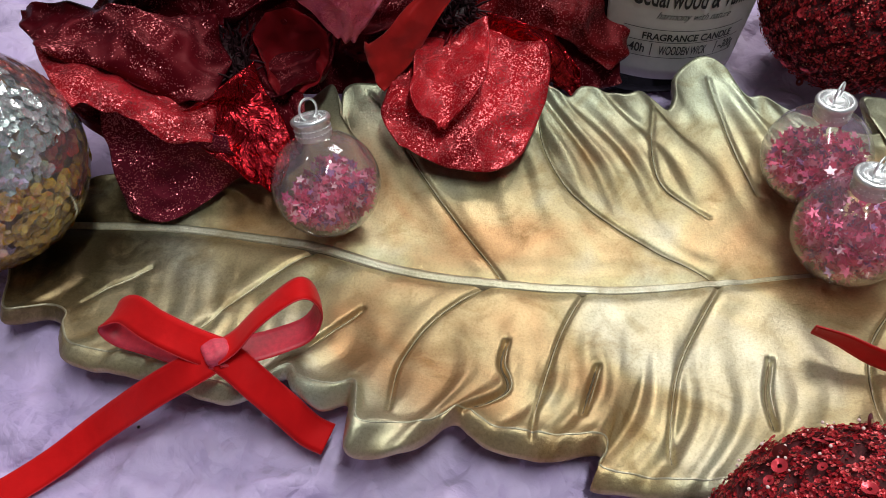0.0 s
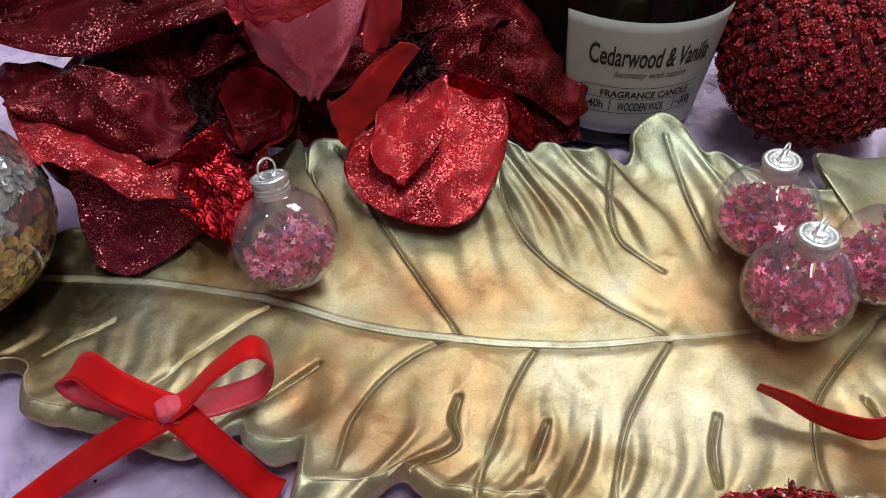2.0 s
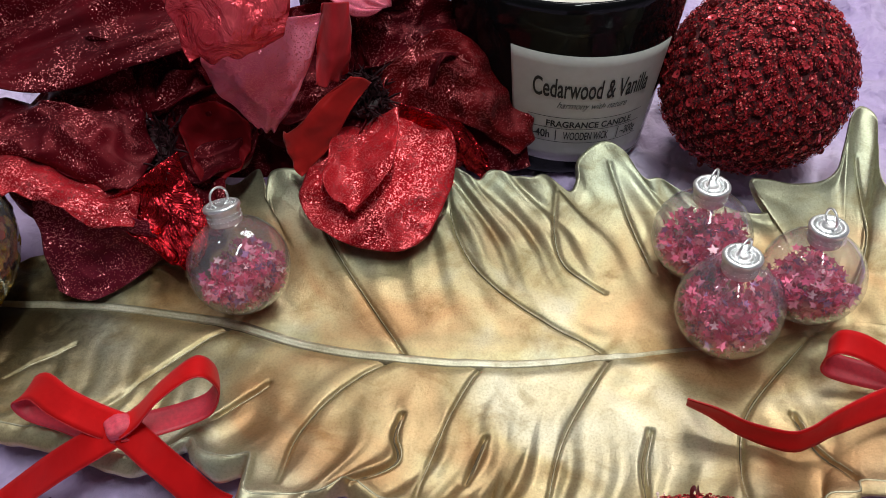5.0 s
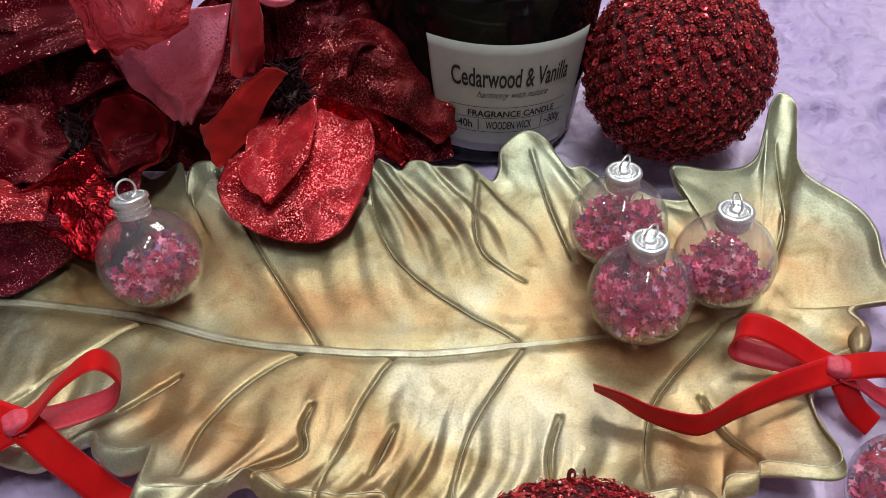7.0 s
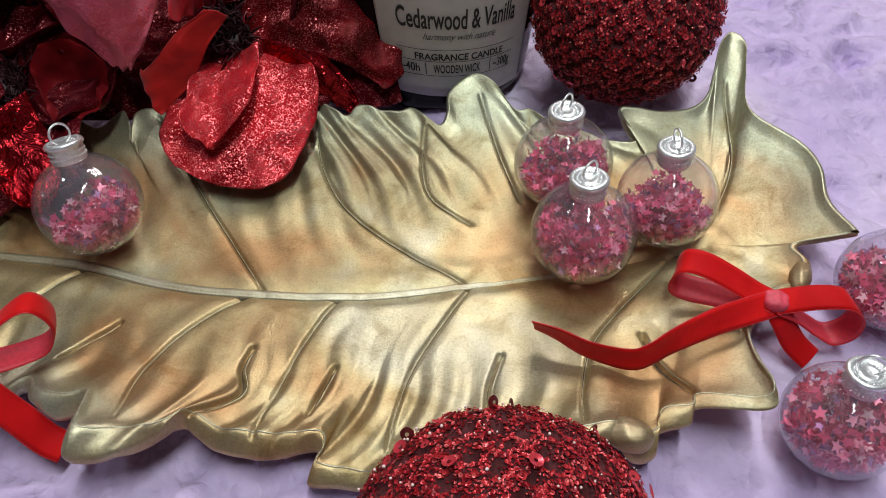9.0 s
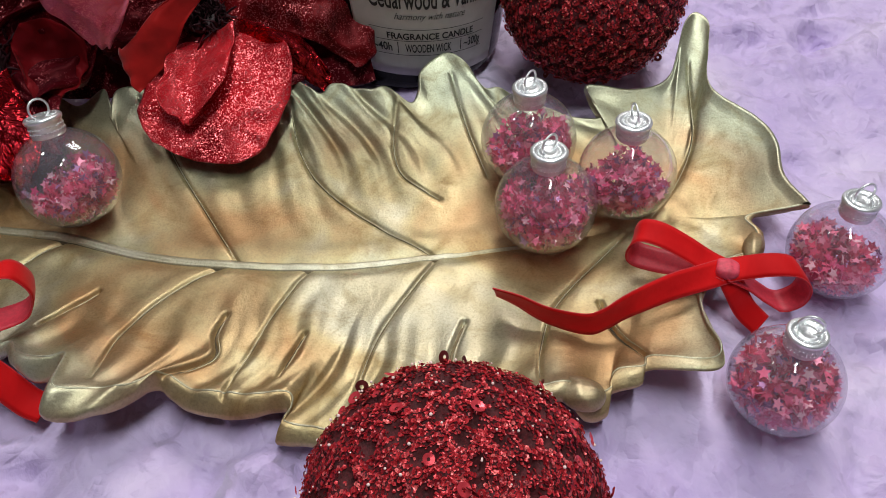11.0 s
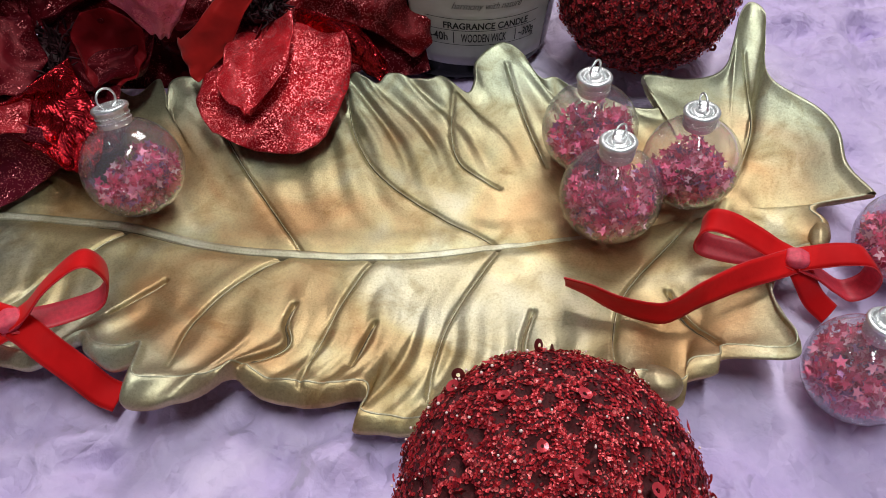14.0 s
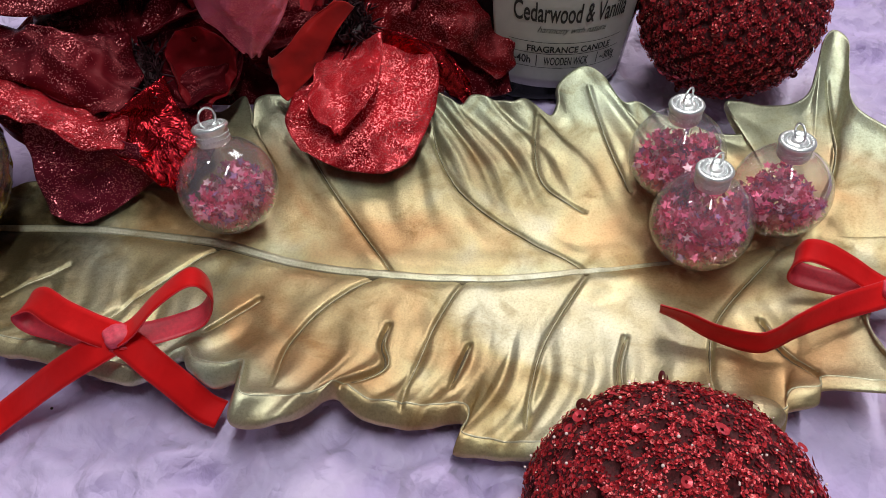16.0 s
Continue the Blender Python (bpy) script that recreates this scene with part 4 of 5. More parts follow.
def build_bows():
    W = 0.0102
    bow = root("ribbon_bow", pose(0, 0, 0))
    k = (-0.0660, 0.1735, 0.0380)
    ribbon(bow, "loop", [k, (-0.0750, 0.1750, 0.0420), (-0.0860, 0.1790, 0.0450), (-0.0970, 0.1860, 0.0440), (-0.1050, 0.1870, 0.0380), (-0.1020, 0.1850, 0.0330), (-0.0890, 0.1810, 0.0330), (-0.0750, 0.1750, 0.0360), k], W,
           [(0.5, 0.7, 0.35), (0.5, 0.7, 0.35), (0.5, 0.75, 0.3), (0.45, 0.8, 0.25), (0.4, 0.85, 0.2), (0.45, 0.8, 0.2), (0.5, 0.75, 0.3), (0.5, 0.7, 0.35), (0.5, 0.7, 0.35)], True)
    ribbon(bow, "loop", [k, (-0.0599, 0.1764, 0.0411), (-0.0516, 0.1804, 0.0490), (-0.0412, 0.1854, 0.0552), (-0.0363, 0.1877, 0.0533), (-0.0345, 0.1885, 0.0439), (-0.0390, 0.1864, 0.0347), (-0.0477, 0.1822, 0.0334), (-0.0584, 0.1771, 0.0349), k], W,
           [(-0.3, 0.92, -0.15)] * 2 + [(-0.26, 0.93, -0.25)] * 3 + [(-0.3, 0.9, -0.1)] * 2 + [(-0.4, 0.9, 0.1)] * 3)
    ribbon(bow, "tail", [k, (-0.074, 0.168, 0.0365), (-0.088, 0.1635, 0.029), (-0.107, 0.158, 0.0160), (-0.122, 0.1475, 0.0100), (-0.138, 0.136, 0.0078), (-0.165, 0.118, 0.0070)], W,
           [(-0.5, 0.7, 0.5), (-0.5, 0.75, 0.4), (-0.5, 0.8, 0.3), (-0.5, 0.85, 0.15), (-0.55, 0.83, 0.05), (-0.55, 0.83, 0.05), (-0.55, 0.83, 0.05)], True)
    ribbon(bow, "tail", [k, (-0.0600, 0.1705, 0.0360), (-0.0530, 0.1660, 0.0320), (-0.0450, 0.1625, 0.0235), (-0.0378, 0.1590, 0.0160), (-0.0315, 0.1570, 0.0135)], W,
           [(0.6, 0.75, 0.3), (0.6, 0.75, 0.3), (0.6, 0.75, 0.25), (0.6, 0.78, 0.15), (0.6, 0.78, 0.1), (0.6, 0.78, 0.1)])
    knot(bow, (k[0], k[1], k[2] + 0.001), 32, (0.0046, 0.0044, 0.0032))
    tagged(bow, "red velvet ribbon bow lying over the tray's rim", "bow", "red ribbon bows")

    bow = root("ribbon_bow", pose(0, 0, 0))
    W = 0.0092
    k = (0.2160, 0.1995, 0.0300)
    ribbon(bow, "loop", [k, (0.2094, 0.2025, 0.0320), (0.2008, 0.2057, 0.0366), (0.1917, 0.2091, 0.0403), (0.1850, 0.2116, 0.0399), (0.1825, 0.2126, 0.0335), (0.1842, 0.2120, 0.0275), (0.1903, 0.2097, 0.0262), (0.2003, 0.2059, 0.0270), (0.2098, 0.2023, 0.0292), k], W,
           [(0.45, 0.85, 0.2)] * 3 + [(0.4, 0.8, 0.35)] * 3 + [(0.4, 0.75, 0.45)] * 3 + [(0.45, 0.8, 0.3)] * 2, True)
    ribbon(bow, "loop", [k, (0.2212, 0.1994, 0.0313), (0.2308, 0.1982, 0.0342), (0.2396, 0.1972, 0.0337), (0.2451, 0.1965, 0.0268), (0.2450, 0.1964, 0.0185), (0.2395, 0.1971, 0.0140), (0.2323, 0.1980, 0.0180), (0.2239, 0.1991, 0.0250), k], W,
           [(-0.1, 0.9, 0.2)] * 4 + [(-0.25, 0.9, 0.1)] * 4 + [(-0.1, 0.9, 0.2)] * 2)
    ribbon(bow, "tail", [k, (0.206, 0.1955, 0.0310), (0.193, 0.1905, 0.0320), (0.177, 0.1835, 0.0310), (0.168, 0.1795, 0.0285), (0.161, 0.1790, 0.0265), (0.148, 0.1835, 0.0265), (0.138, 0.1895, 0.0275), (0.1295, 0.1940, 0.0275)], W,
           [(-0.35, 0.75, 0.5), (-0.4, 0.75, 0.5), (-0.4, 0.75, 0.5), (-0.4, 0.75, 0.5), (-0.2, 0.7, 0.65), (0.0, 0.6, 0.75), (0.2, 0.4, 0.85), (0.2, 0.1, 0.95), (0.2, -0.5, 0.8)], True)
    ribbon(bow, "tail", [k, (0.2190, 0.1955, 0.0250), (0.2240, 0.1915, 0.0170), (0.2300, 0.1870, 0.0125)], W * 0.95,
           [(0.7, 0.5, 0.4), (0.8, 0.45, 0.3), (0.8, 0.45, 0.3), (0.8, 0.45, 0.25)])
    knot(bow, (k[0], k[1], k[2] + 0.001), -15, (0.0045, 0.0042, 0.0030))
    tagged(bow, "red velvet ribbon bow with one wavy tail on the tray", "bow", "red ribbon bows")


build_bows()


# ---- fabric poinsettias ----
def petal(parent, base, tip, facing, width, bow, cup, curl, mat, seed, point=0.75, wrinkle=0.0016, label="", square=0.25, slant=0.0, fold=1.0):
    """A fabric petal from base to tip, its face towards facing; bow arches it, cup folds its sides up, curl turns its
    tip down; square broadens its end, slant makes one corner longer, fold creases it lengthwise."""
    base, tip, facing = Vector(base), Vector(tip), Vector(facing)
    along = tip - base
    length = along.length
    along.normalize()
    face = (facing - along * facing.dot(along)).normalized()
    side = along.cross(face)
    nu, nv = 44, 44
    size = width / 0.05
    vs = []
    for i in range(nu):
        u = i / (nu - 1)
        oval = math.sin(math.pi * min(1, u ** point * 0.985 + 0.01)) ** 0.5
        broad = min(1.0, 0.12 + u / 0.42) ** 0.75 * (1 - 0.42 * max(0.0, (u - 0.72) / 0.28) ** 2.5)
        half = width / 2 * (oval * (1 - square) + broad * square) * (1 + 0.08 * math.sin(11 * u + seed))
        half = max(half, width * 0.04)
        for j in range(nv):
            v = 2 * j / (nv - 1) - 1
            n1 = noise.noise(Vector((u * 3 + seed * 5.1, v * 2.2, seed)))
            n2 = noise.noise(Vector((u * 8 + seed * 2.3, v * 5, seed + 9)))
            n3 = noise.noise(Vector((u * 3 + v * 2, v * 16, seed + 4)))
            c1 = noise.noise(Vector((u * 1.3 + seed * 1.7, v * 1.7 + 0.5 * u, seed + 2)))
            c2 = noise.noise(Vector((u * 2.6 - v * 1.8 + seed, v * 3.6 + u, seed + 6)))
            h = bow * math.sin(math.pi * u) + cup * v * v * math.sin(math.pi * (0.15 + 0.8 * u)) - curl * max(0, u - 0.55) ** 2 * 4.9
            h += wrinkle * (2.2 * n1 + 0.8 * n2 + 0.12 * n3)
            h += fold * size * min(1.0, 2.5 * u) * (0.0125 * (0.28 - abs(c1)) + 0.0030 * (0.22 - abs(c2)))
            h += 0.0050 * size * abs(v) ** 3 * math.sin(9 * u + 4 * seed + (2 if v > 0 else 0))
            end = 1 + square * u * (slant * v + 0.10 * noise.noise(Vector((v * 1.8, seed, 3))) - 0.05 * v * v)
            vs.append(base + along * (u * length * end) + side * (v * half) + face * h)
    ob = put("petal", mesh_from("petal", vs, grid_faces(nu, nv), mat), parent, None, label)
    m = ob.modifiers.new("fabric", "SOLIDIFY")
    m.thickness, m.offset = 0.0005, 0


def draped(parent, cage, mat, seed, wrinkle=0.0012, label="", ruffle=0.0012):
    """A fabric petal draped over a small cage: rows of three points from its base to its tip."""
    nu, nv = 56, 48
    rows = np.array(cage, float)
    along = np.stack([spline(rows[:, c], nu) for c in range(3)], 1)
    vs = []
    for i in range(nu):
        u = i / (nu - 1)
        cross = spline(along[i], nv)
        t = cross[-1] - cross[0]
        d = along[min(i + 1, nu - 1), 1] - along[max(i - 1, 0), 1]
        face = np.cross(t, d)
        face /= np.linalg.norm(face) + 1e-9
        if face[2] - face[1] < 0:
            face = -face
        for j in range(nv):
            v = 2 * j / (nv - 1) - 1
            p = Vector(cross[j])
            n1 = noise.noise(p * 48 + Vector((seed, 0, 0)))
            n2 = noise.noise(p * 120 + Vector((0, seed, 0)))
            n3 = abs(noise.noise(p * 75 + Vector((0, 0, seed))))
            edge = max(abs(v), 2 * u - 1) ** 6
            h = wrinkle * (1.6 * n1 + 0.9 * n2 - 2.0 * n3) + ruffle * edge * math.sin(14 * u + 9 * v + seed)
            vs.append(cross[j] + face * h)
    for back in range(6):   # rounded corners at the tip
        for j in range(nv):
            v = abs(2 * j / (nv - 1) - 1)
            k = (nu - 1 - back) * nv + j
            vs[k] = vs[k] + (along[nu - 8, 1] - along[nu - 1, 1]) * (0.5 * v ** 4 * (1 - back / 6))
    ob = put("petal", mesh_from("petal", vs, grid_faces(nu, nv), mat), parent, None, label)
    m = ob.modifiers.new("fabric", "SOLIDIFY")
    m.thickness, m.offset = 0.0004, 0


def stamens(parent, at, facing, count, spread, length, seed):
    rnd = random.Random(seed)
    q = Vector(facing).to_track_quat("Z", "Y").to_matrix()
    vs, fs = [], []
    for k in range(count):
        a, t = rnd.uniform(0, 6.28), rnd.uniform(0, 1.15)
        d = q @ Vector((math.sin(t) * math.cos(a), math.sin(t) * math.sin(a), math.cos(t)))
        o = Vector(at) + q @ Vector((rnd.uniform(-1, 1) * spread, rnd.uniform(-1, 1) * spread, 0))
        s = d.orthogonal().normalized() * 0.0005
        w = d.cross(s)
        L = length * rnd.uniform(0.5, 1)
        for z, sc in ((0, 1), (0.55, 1.2), (1, 0.3)):
            b = o + d * (L * z) + Vector((0, 0, -0.15 * L * z * z))
            vs += [b + s * sc, b + w * sc, b - s * sc, b - w * sc]
        o4 = len(vs) - 12
        for r0 in (0, 4):
            fs += [(o4 + r0 + i, o4 + r0 + (i + 1) % 4, o4 + r0 + 4 + (i + 1) % 4, o4 + r0 + 4 + i) for i in range(4)]
    put("stamen_tuft", mesh_from("stamen_tuft", vs, fs, STAMEN), parent, None, "dark bristly tinsel tuft")["kind"] = "stuff"


def calyx(parent, at, r):
    bm = bmesh.new()
    bmesh.ops.create_icosphere(bm, subdivisions=3, radius=r)
    for v in bm.verts:
        v.co = Vector((v.co.x, v.co.y, v.co.z * 0.55)) * (1 + 0.15 * noise.noise(v.co * 400)) + Vector(at)
    part("calyx", bm, STAMEN, parent)


def build_flowers():
    fl = root("fabric_poinsettia", pose(0, 0, 0))
    draped(fl, [[(-0.010, 0.327, 0.054), (0.006, 0.331, 0.056), (0.024, 0.327, 0.060)], [(-0.022, 0.295, 0.046), (0.007, 0.301, 0.048), (0.043, 0.312, 0.060)], [(-0.022, 0.285, 0.040), (0.010, 0.282, 0.042), (0.044, 0.294, 0.047)], [(-0.011, 0.270, 0.034), (0.013, 0.266, 0.031), (0.031, 0.267, 0.029)]],
           PETAL_GLITTER, 31, 0.0016, "red petal thick with glitter", 0.0012)
    draped(fl, [[(0.001, 0.318, 0.084), (0.006, 0.318, 0.083), (0.009, 0.322, 0.078)], [(-0.011, 0.313, 0.077), (-0.005, 0.313, 0.077), (-0.000, 0.315, 0.070)], [(-0.023, 0.305, 0.067), (-0.015, 0.306, 0.068), (-0.009, 0.309, 0.056)], [(-0.032, 0.308, 0.060), (-0.027, 0.300, 0.054), (-0.024, 0.294, 0.046)]],
           PETAL_ORANGE, 2, 0.0006, "smooth red satin petal folded over", 0.0006)
    draped(fl, [[(0.010, 0.334, 0.062), (0.014, 0.330, 0.060), (0.016, 0.326, 0.054)], [(0.035, 0.317, 0.066), (0.036, 0.316, 0.061), (0.032, 0.318, 0.050)], [(0.049, 0.321, 0.056), (0.049, 0.314, 0.053), (0.044, 0.314, 0.043)], [(0.061, 0.313, 0.042), (0.059, 0.311, 0.033), (0.053, 0.312, 0.034)]],
           PETAL_FOIL, 3, 0.001, "crinkled red foil petal", 0.0012)
    draped(fl, [[(0.011, 0.334, 0.075), (0.012, 0.328, 0.067), (0.016, 0.322, 0.058)], [(0.038, 0.343, 0.092), (0.038, 0.332, 0.076), (0.041, 0.324, 0.058)], [(0.060, 0.342, 0.080), (0.062, 0.328, 0.067), (0.064, 0.321, 0.048)], [(0.074, 0.335, 0.060), (0.081, 0.328, 0.048), (0.074, 0.320, 0.037)]],
           PETAL_GAUZE, 4, 0.003, "dark wine gauze petal", 0.0012)
    petal(fl, (0.006, 0.345, 0.070), (0.048, 0.368, 0.086), (-0.1, -0.6, 0.8), 0.050, 0.006, 0.006, 0.004, PETAL_VELVET, 5)
    petal(fl, (-0.002, 0.345, 0.070), (0.004, 0.385, 0.098), (0.0, -0.8, 0.5), 0.060, 0.006, 0.004, 0.006, PETAL_VELVET, 6)
    draped(fl, [[(-0.008, 0.318, 0.058), (0.004, 0.322, 0.058), (0.020, 0.320, 0.066)], [(-0.011, 0.290, 0.056), (0.002, 0.292, 0.053), (0.020, 0.294, 0.062)], [(-0.008, 0.281, 0.050), (0.004, 0.282, 0.047), (0.015, 0.285, 0.054)], [(-0.001, 0.276, 0.046), (0.002, 0.275, 0.045), (0.005, 0.276, 0.047)]],
           PETAL_GLITTER, 7, 0.0014, "inner red glitter petal folded forwards", 0.0012)
    petal(fl, (0.000, 0.336, 0.060), (-0.028, 0.322, 0.052), (0.0, -0.5, 0.85), 0.044, 0.004, 0.004, 0.004, PETAL_VELVET, 8)
    petal(fl, (-0.004, 0.342, 0.066), (-0.046, 0.350, 0.078), (0.1, -0.7, 0.7), 0.056, 0.004, 0.004, 0.004, PETAL_VELVET, 9)
    # dark fillers shaped as petals, added for the near-black shade in the gaps
    petal(fl, (-0.020, 0.345, 0.056), (-0.044, 0.322, 0.054), (0.0, -0.6, 0.8), 0.044, 0.003, 0.003, 0.002, PETAL_VELVET, 10)
    draped(fl, [[(-0.022, 0.332, 0.046), (0.008, 0.344, 0.050), (0.040, 0.334, 0.046)], [(-0.014, 0.318, 0.042), (0.012, 0.318, 0.046), (0.050, 0.321, 0.044)], [(-0.004, 0.302, 0.040), (0.014, 0.300, 0.040), (0.046, 0.309, 0.041)]],
           PETAL_VELVET, 33, 0.0016, "dark wine velvet petal")
    draped(fl, [[(-0.085, 0.345, 0.060), (-0.045, 0.350, 0.062), (-0.005, 0.345, 0.060)], [(-0.085, 0.332, 0.048), (-0.045, 0.334, 0.048), (-0.010, 0.332, 0.050)], [(-0.080, 0.317, 0.029), (-0.045, 0.318, 0.029), (-0.012, 0.317, 0.033)]],
           PETAL_VELVET, 34, 0.0016, "dark wine velvet petal")
    draped(fl, [[(-0.026, 0.375, 0.086), (0.010, 0.380, 0.090), (0.045, 0.372, 0.086)], [(-0.020, 0.356, 0.070), (0.008, 0.360, 0.072), (0.036, 0.354, 0.070)], [(-0.016, 0.336, 0.056), (0.006, 0.340, 0.055), (0.028, 0.336, 0.055)]],
           PETAL_VELVET, 35, 0.0016, "dark wine velvet petal")
    draped(fl, [[(0.042, 0.334, 0.050), (0.060, 0.333, 0.050), (0.076, 0.331, 0.048)], [(0.048, 0.326, 0.040), (0.064, 0.326, 0.040), (0.078, 0.326, 0.040)], [(0.050, 0.318, 0.031), (0.066, 0.319, 0.031), (0.080, 0.321, 0.031)]],
           PETAL_VELVET, 36, 0.0012, "dark wine velvet petal")
    calyx(fl, (0.005, 0.333, 0.062), 0.012)
    stamens(fl, (0.005, 0.330, 0.066), (0.1, -0.55, 0.8), 190, 0.009, 0.015, 2)
    tagged(fl, "red fabric poinsettia with glitter and foil petals and dark centre", "artificial flower", "red fabric flowers")

    fl = root("fabric_poinsettia", pose(0, 0, 0))
    draped(fl, [[(-0.083, 0.270, 0.060), (-0.083, 0.265, 0.056), (-0.084, 0.258, 0.052)], [(-0.114, 0.278, 0.064), (-0.108, 0.264, 0.064), (-0.100, 0.255, 0.056)], [(-0.132, 0.282, 0.072), (-0.124, 0.266, 0.072), (-0.117, 0.258, 0.068)], [(-0.158, 0.294, 0.076), (-0.146, 0.275, 0.076), (-0.134, 0.258, 0.071)]],
           PETAL_GLITTER_SHADED, 11, 0.0016, "red glitter petal drooping at its tip", 0.0012)
    # dark velvet colour carries the shade on this glitter petal
    draped(fl, [[(-0.087, 0.302, 0.080), (-0.084, 0.298, 0.072), (-0.079, 0.290, 0.066)], [(-0.119, 0.297, 0.086), (-0.106, 0.283, 0.081), (-0.087, 0.269, 0.063)], [(-0.145, 0.303, 0.084), (-0.125, 0.280, 0.081), (-0.111, 0.273, 0.066)], [(-0.170, 0.304, 0.080), (-0.142, 0.277, 0.077), (-0.122, 0.280, 0.070)]],
           PETAL_VELVET, 12, 0.0026, "red glitter petal darkened by painted shade", 0.002)
    draped(fl, [[(-0.099, 0.266, 0.058), (-0.088, 0.272, 0.062), (-0.071, 0.290, 0.066)], [(-0.089, 0.259, 0.050), (-0.082, 0.271, 0.053), (-0.067, 0.283, 0.056)], [(-0.076, 0.253, 0.044), (-0.070, 0.263, 0.042), (-0.058, 0.272, 0.047)], [(-0.066, 0.248, 0.039), (-0.062, 0.248, 0.038), (-0.056, 0.252, 0.040)]],
           PETAL_FOIL, 13, 0.0016, "crinkled red foil petal", 0.0012)
    draped(fl, [[(-0.071, 0.299, 0.064), (-0.074, 0.305, 0.068), (-0.068, 0.308, 0.076)], [(-0.064, 0.287, 0.052), (-0.062, 0.305, 0.055), (-0.057, 0.314, 0.074)], [(-0.053, 0.291, 0.049), (-0.047, 0.301, 0.053), (-0.044, 0.311, 0.064)]],
           PETAL_DARK, 14, 0.0014, "dark rounded satin petal", 0.0012)
    draped(fl, [[(-0.129, 0.267, 0.058), (-0.100, 0.264, 0.058), (-0.079, 0.262, 0.052)], [(-0.127, 0.259, 0.045), (-0.103, 0.259, 0.036), (-0.077, 0.262, 0.037)], [(-0.120, 0.244, 0.025), (-0.104, 0.245, 0.023), (-0.079, 0.262, 0.029)]],
           PETAL_WINE, 15, 0.0016, "dark wine velvet petal", 0.0012)
    petal(fl, (-0.096, 0.306, 0.066), (-0.136, 0.330, 0.080), (0.0, -0.7, 0.7), 0.050, 0.006, 0.006, 0.006, PETAL_VELVET, 16, 0.9, 0.002)
    petal(fl, (-0.090, 0.310, 0.068), (-0.088, 0.350, 0.090), (0.0, -0.8, 0.6), 0.060, 0.006, 0.006, 0.006, PETAL_VELVET, 17)
    petal(fl, (-0.086, 0.304, 0.060), (-0.046, 0.322, 0.062), (0.1, -0.7, 0.7), 0.050, 0.004, 0.006, 0.006, PETAL_VELVET, 18)
    petal(fl, (-0.092, 0.298, 0.052), (-0.056, 0.272, 0.034), (0.0, -0.5, 0.85), 0.040, 0.002, 0.003, 0.0, PETAL_VELVET, 19)
    petal(fl, (-0.100, 0.300, 0.056), (-0.150, 0.288, 0.050), (0.0, -0.6, 0.8), 0.056, 0.003, 0.004, 0.004, PETAL_VELVET, 20)
    calyx(fl, (-0.090, 0.301, 0.059), 0.014)
    stamens(fl, (-0.088, 0.298, 0.062), (0.0, -0.35, 0.95), 210, 0.012, 0.012, 3)
    tagged(fl, "red fabric poinsettia with drooping glitter petals and bristly centre", "artificial flower", "red fabric flowers")

    fl = root("fabric_poinsettia", pose(0, 0, 0))
    draped(fl, [[(-0.056, 0.306, 0.105), (-0.035, 0.307, 0.114), (-0.008, 0.319, 0.112)], [(-0.059, 0.311, 0.088), (-0.035, 0.303, 0.094), (-0.015, 0.315, 0.092)], [(-0.048, 0.310, 0.071), (-0.034, 0.306, 0.076), (-0.025, 0.311, 0.074)], [(-0.042, 0.311, 0.063), (-0.037, 0.310, 0.061), (-0.032, 0.311, 0.063)]],
           PETAL_PINK, 21, 0.0016, "rose satin petal with glitter", 0.0012)
    draped(fl, [[(-0.075, 0.316, 0.129), (-0.042, 0.297, 0.138), (-0.014, 0.307, 0.133)], [(-0.063, 0.303, 0.122), (-0.036, 0.289, 0.129), (-0.016, 0.298, 0.124)], [(-0.059, 0.295, 0.113), (-0.038, 0.285, 0.119), (-0.019, 0.296, 0.115)], [(-0.056, 0.293, 0.107), (-0.043, 0.292, 0.108), (-0.028, 0.297, 0.108)]],
           PETAL_FOIL_ROSE_LIT, 22, 0.0016, "crinkled red foil petal", 0.0012)
    draped(fl, [[(-0.008, 0.323, 0.115), (-0.002, 0.317, 0.118), (0.003, 0.323, 0.115)], [(-0.013, 0.322, 0.093), (-0.005, 0.316, 0.098), (0.002, 0.321, 0.096)], [(-0.015, 0.317, 0.078), (-0.008, 0.316, 0.081), (-0.002, 0.326, 0.080)]],
           PETAL_SATIN, 23, 0.0006, "smooth red satin petal", 0.0012)
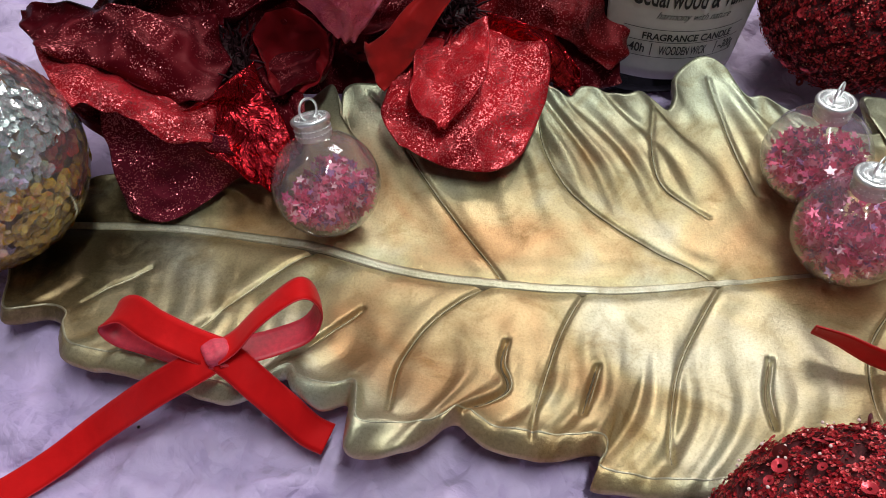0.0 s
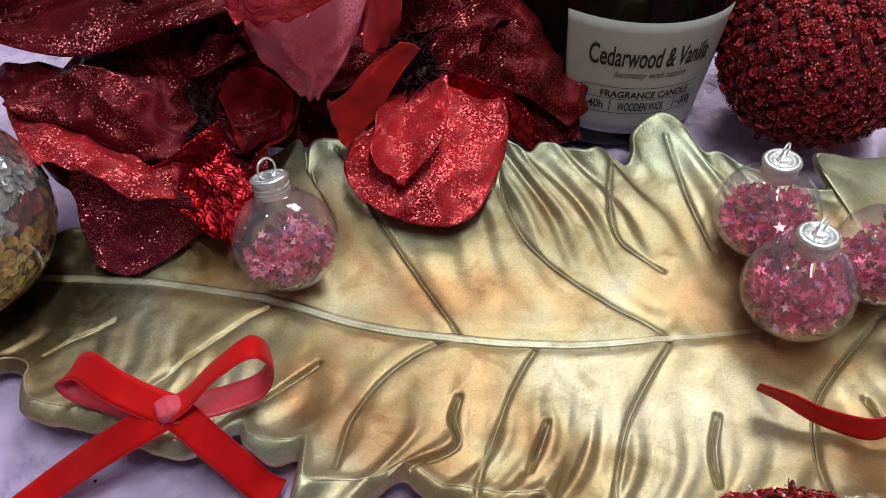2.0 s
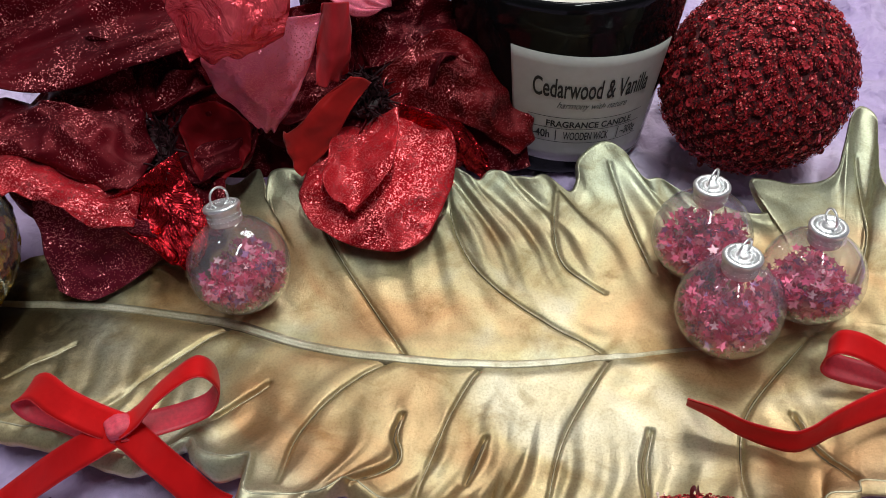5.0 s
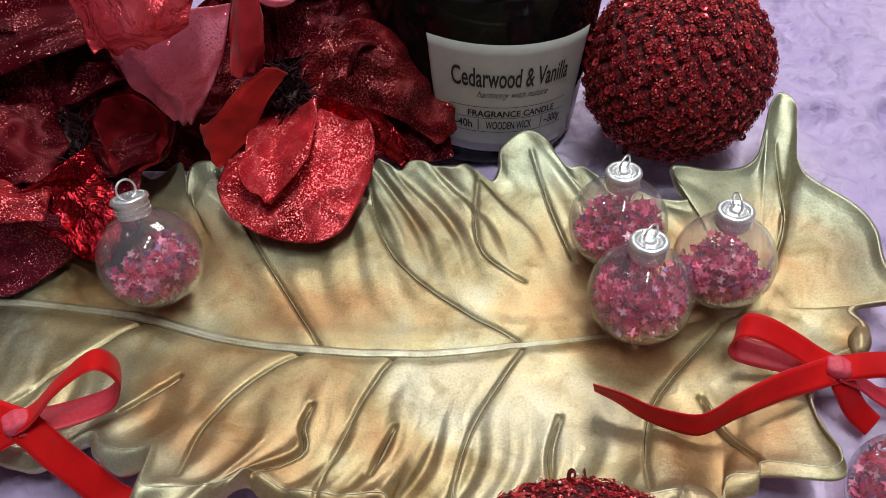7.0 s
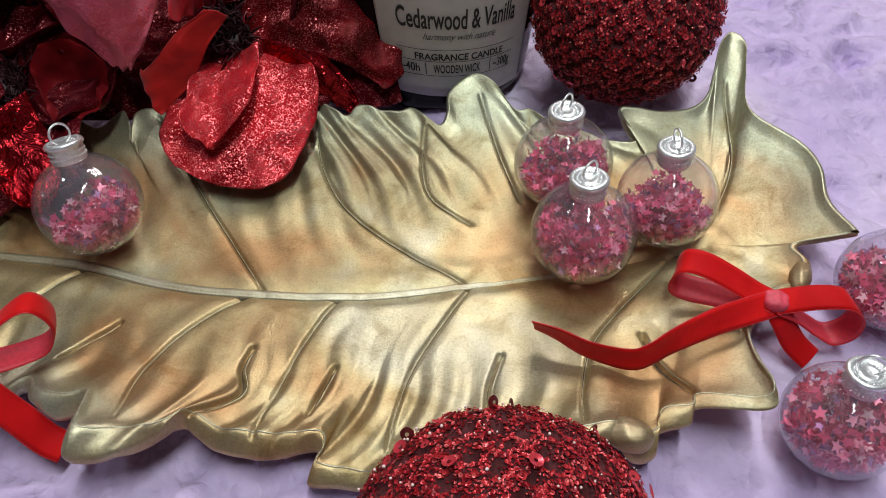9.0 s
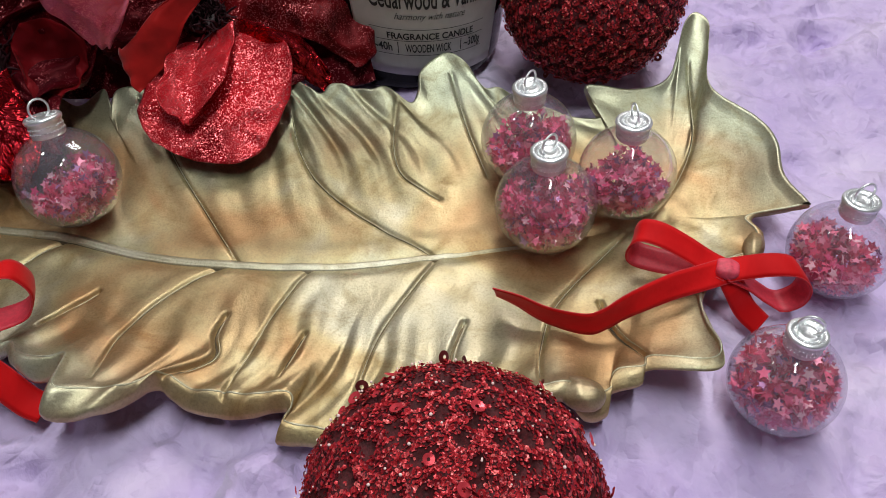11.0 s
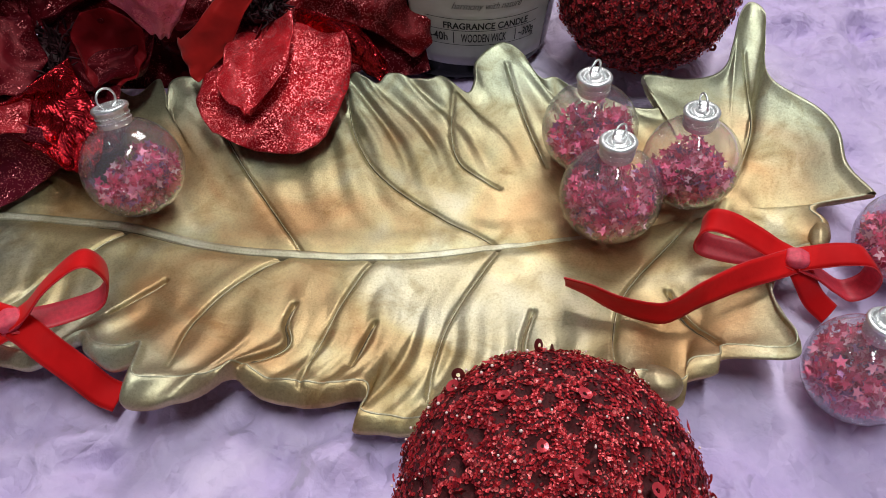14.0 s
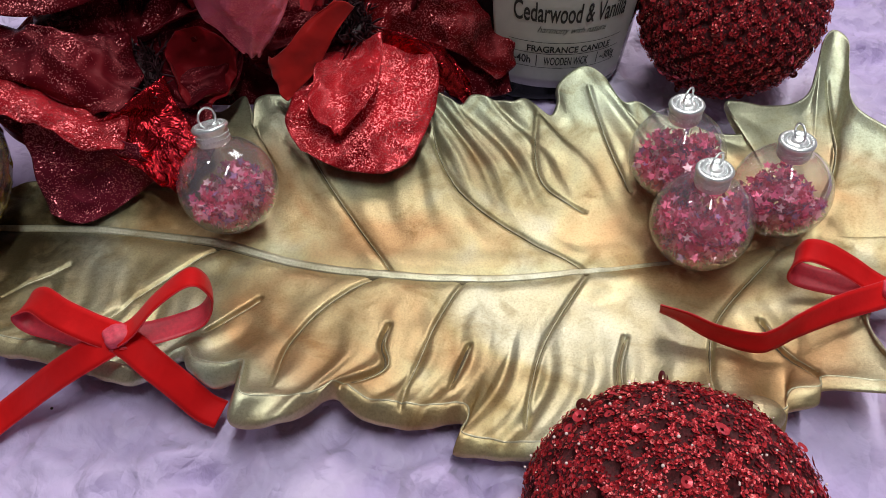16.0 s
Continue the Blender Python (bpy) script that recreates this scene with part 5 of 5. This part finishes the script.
    petal(fl, (-0.020, 0.364, 0.114), (0.016, 0.344, 0.104), (0.1, -0.7, 0.7), 0.030, 0.004, 0.004, 0.004, PETAL_PINK, 24)
    petal(fl, (-0.045, 0.362, 0.112), (-0.176, 0.320, 0.098), (0.0, -0.6, 0.8), 0.080, 0.005, 0.005, 0.008, PETAL_VELVET, 25)
    # back petals out of view, added to shade the flowers below
    petal(fl, (-0.030, 0.372, 0.115), (-0.030, 0.420, 0.125), (0.0, -0.8, 0.6), 0.060, 0.005, 0.005, 0.004, PETAL_DARK, 26)
    petal(fl, (-0.020, 0.372, 0.115), (0.036, 0.398, 0.112), (0.0, -0.7, 0.7), 0.056, 0.005, 0.005, 0.004, PETAL_VELVET, 27)
    petal(fl, (-0.045, 0.372, 0.112), (-0.095, 0.398, 0.120), (0.0, -0.7, 0.7), 0.060, 0.005, 0.005, 0.004, PETAL_DARK, 28)
    petal(fl, (-0.045, 0.355, 0.092), (-0.062, 0.318, 0.084), (0.0, -0.6, 0.8), 0.054, 0.003, 0.003, 0.004, PETAL_VELVET, 29)
    calyx(fl, (-0.028, 0.369, 0.114), 0.012)
    stamens(fl, (-0.028, 0.366, 0.118), (0.0, -0.4, 0.9), 90, 0.008, 0.015, 4)
    bm = bmesh.new()
    bmesh.ops.create_cone(bm, segments=12, radius1=0.0022, radius2=0.0016, depth=0.10, cap_ends=True)
    bmesh.ops.transform(bm, matrix=Matrix.Translation((-0.03, 0.385, 0.065)) @ Euler((0.12, 0.0, 0)).to_matrix().to_4x4(), verts=bm.verts)
    part("stem", bm, STAMEN, fl)
    tagged(fl, "raised red fabric poinsettia with foil and rose satin petals", "artificial flower", "red fabric flowers")


build_flowers()


# ---- small bits on the cloth ----
def build_bead(x, y, r):
    bm = bmesh.new()
    bmesh.ops.create_icosphere(bm, subdivisions=2, radius=r)
    for v in bm.verts:
        v.co.z *= 0.7
    ob = part("bead", bm, INK, None)
    ob.matrix_basis = pose(x, y, float(cloth_height(x, y)) + r * 0.9)
    tagged(ob, "tiny loose black bead lying on the lilac cloth", "bead")


build_bead(-0.0990, 0.1640, 0.0006)
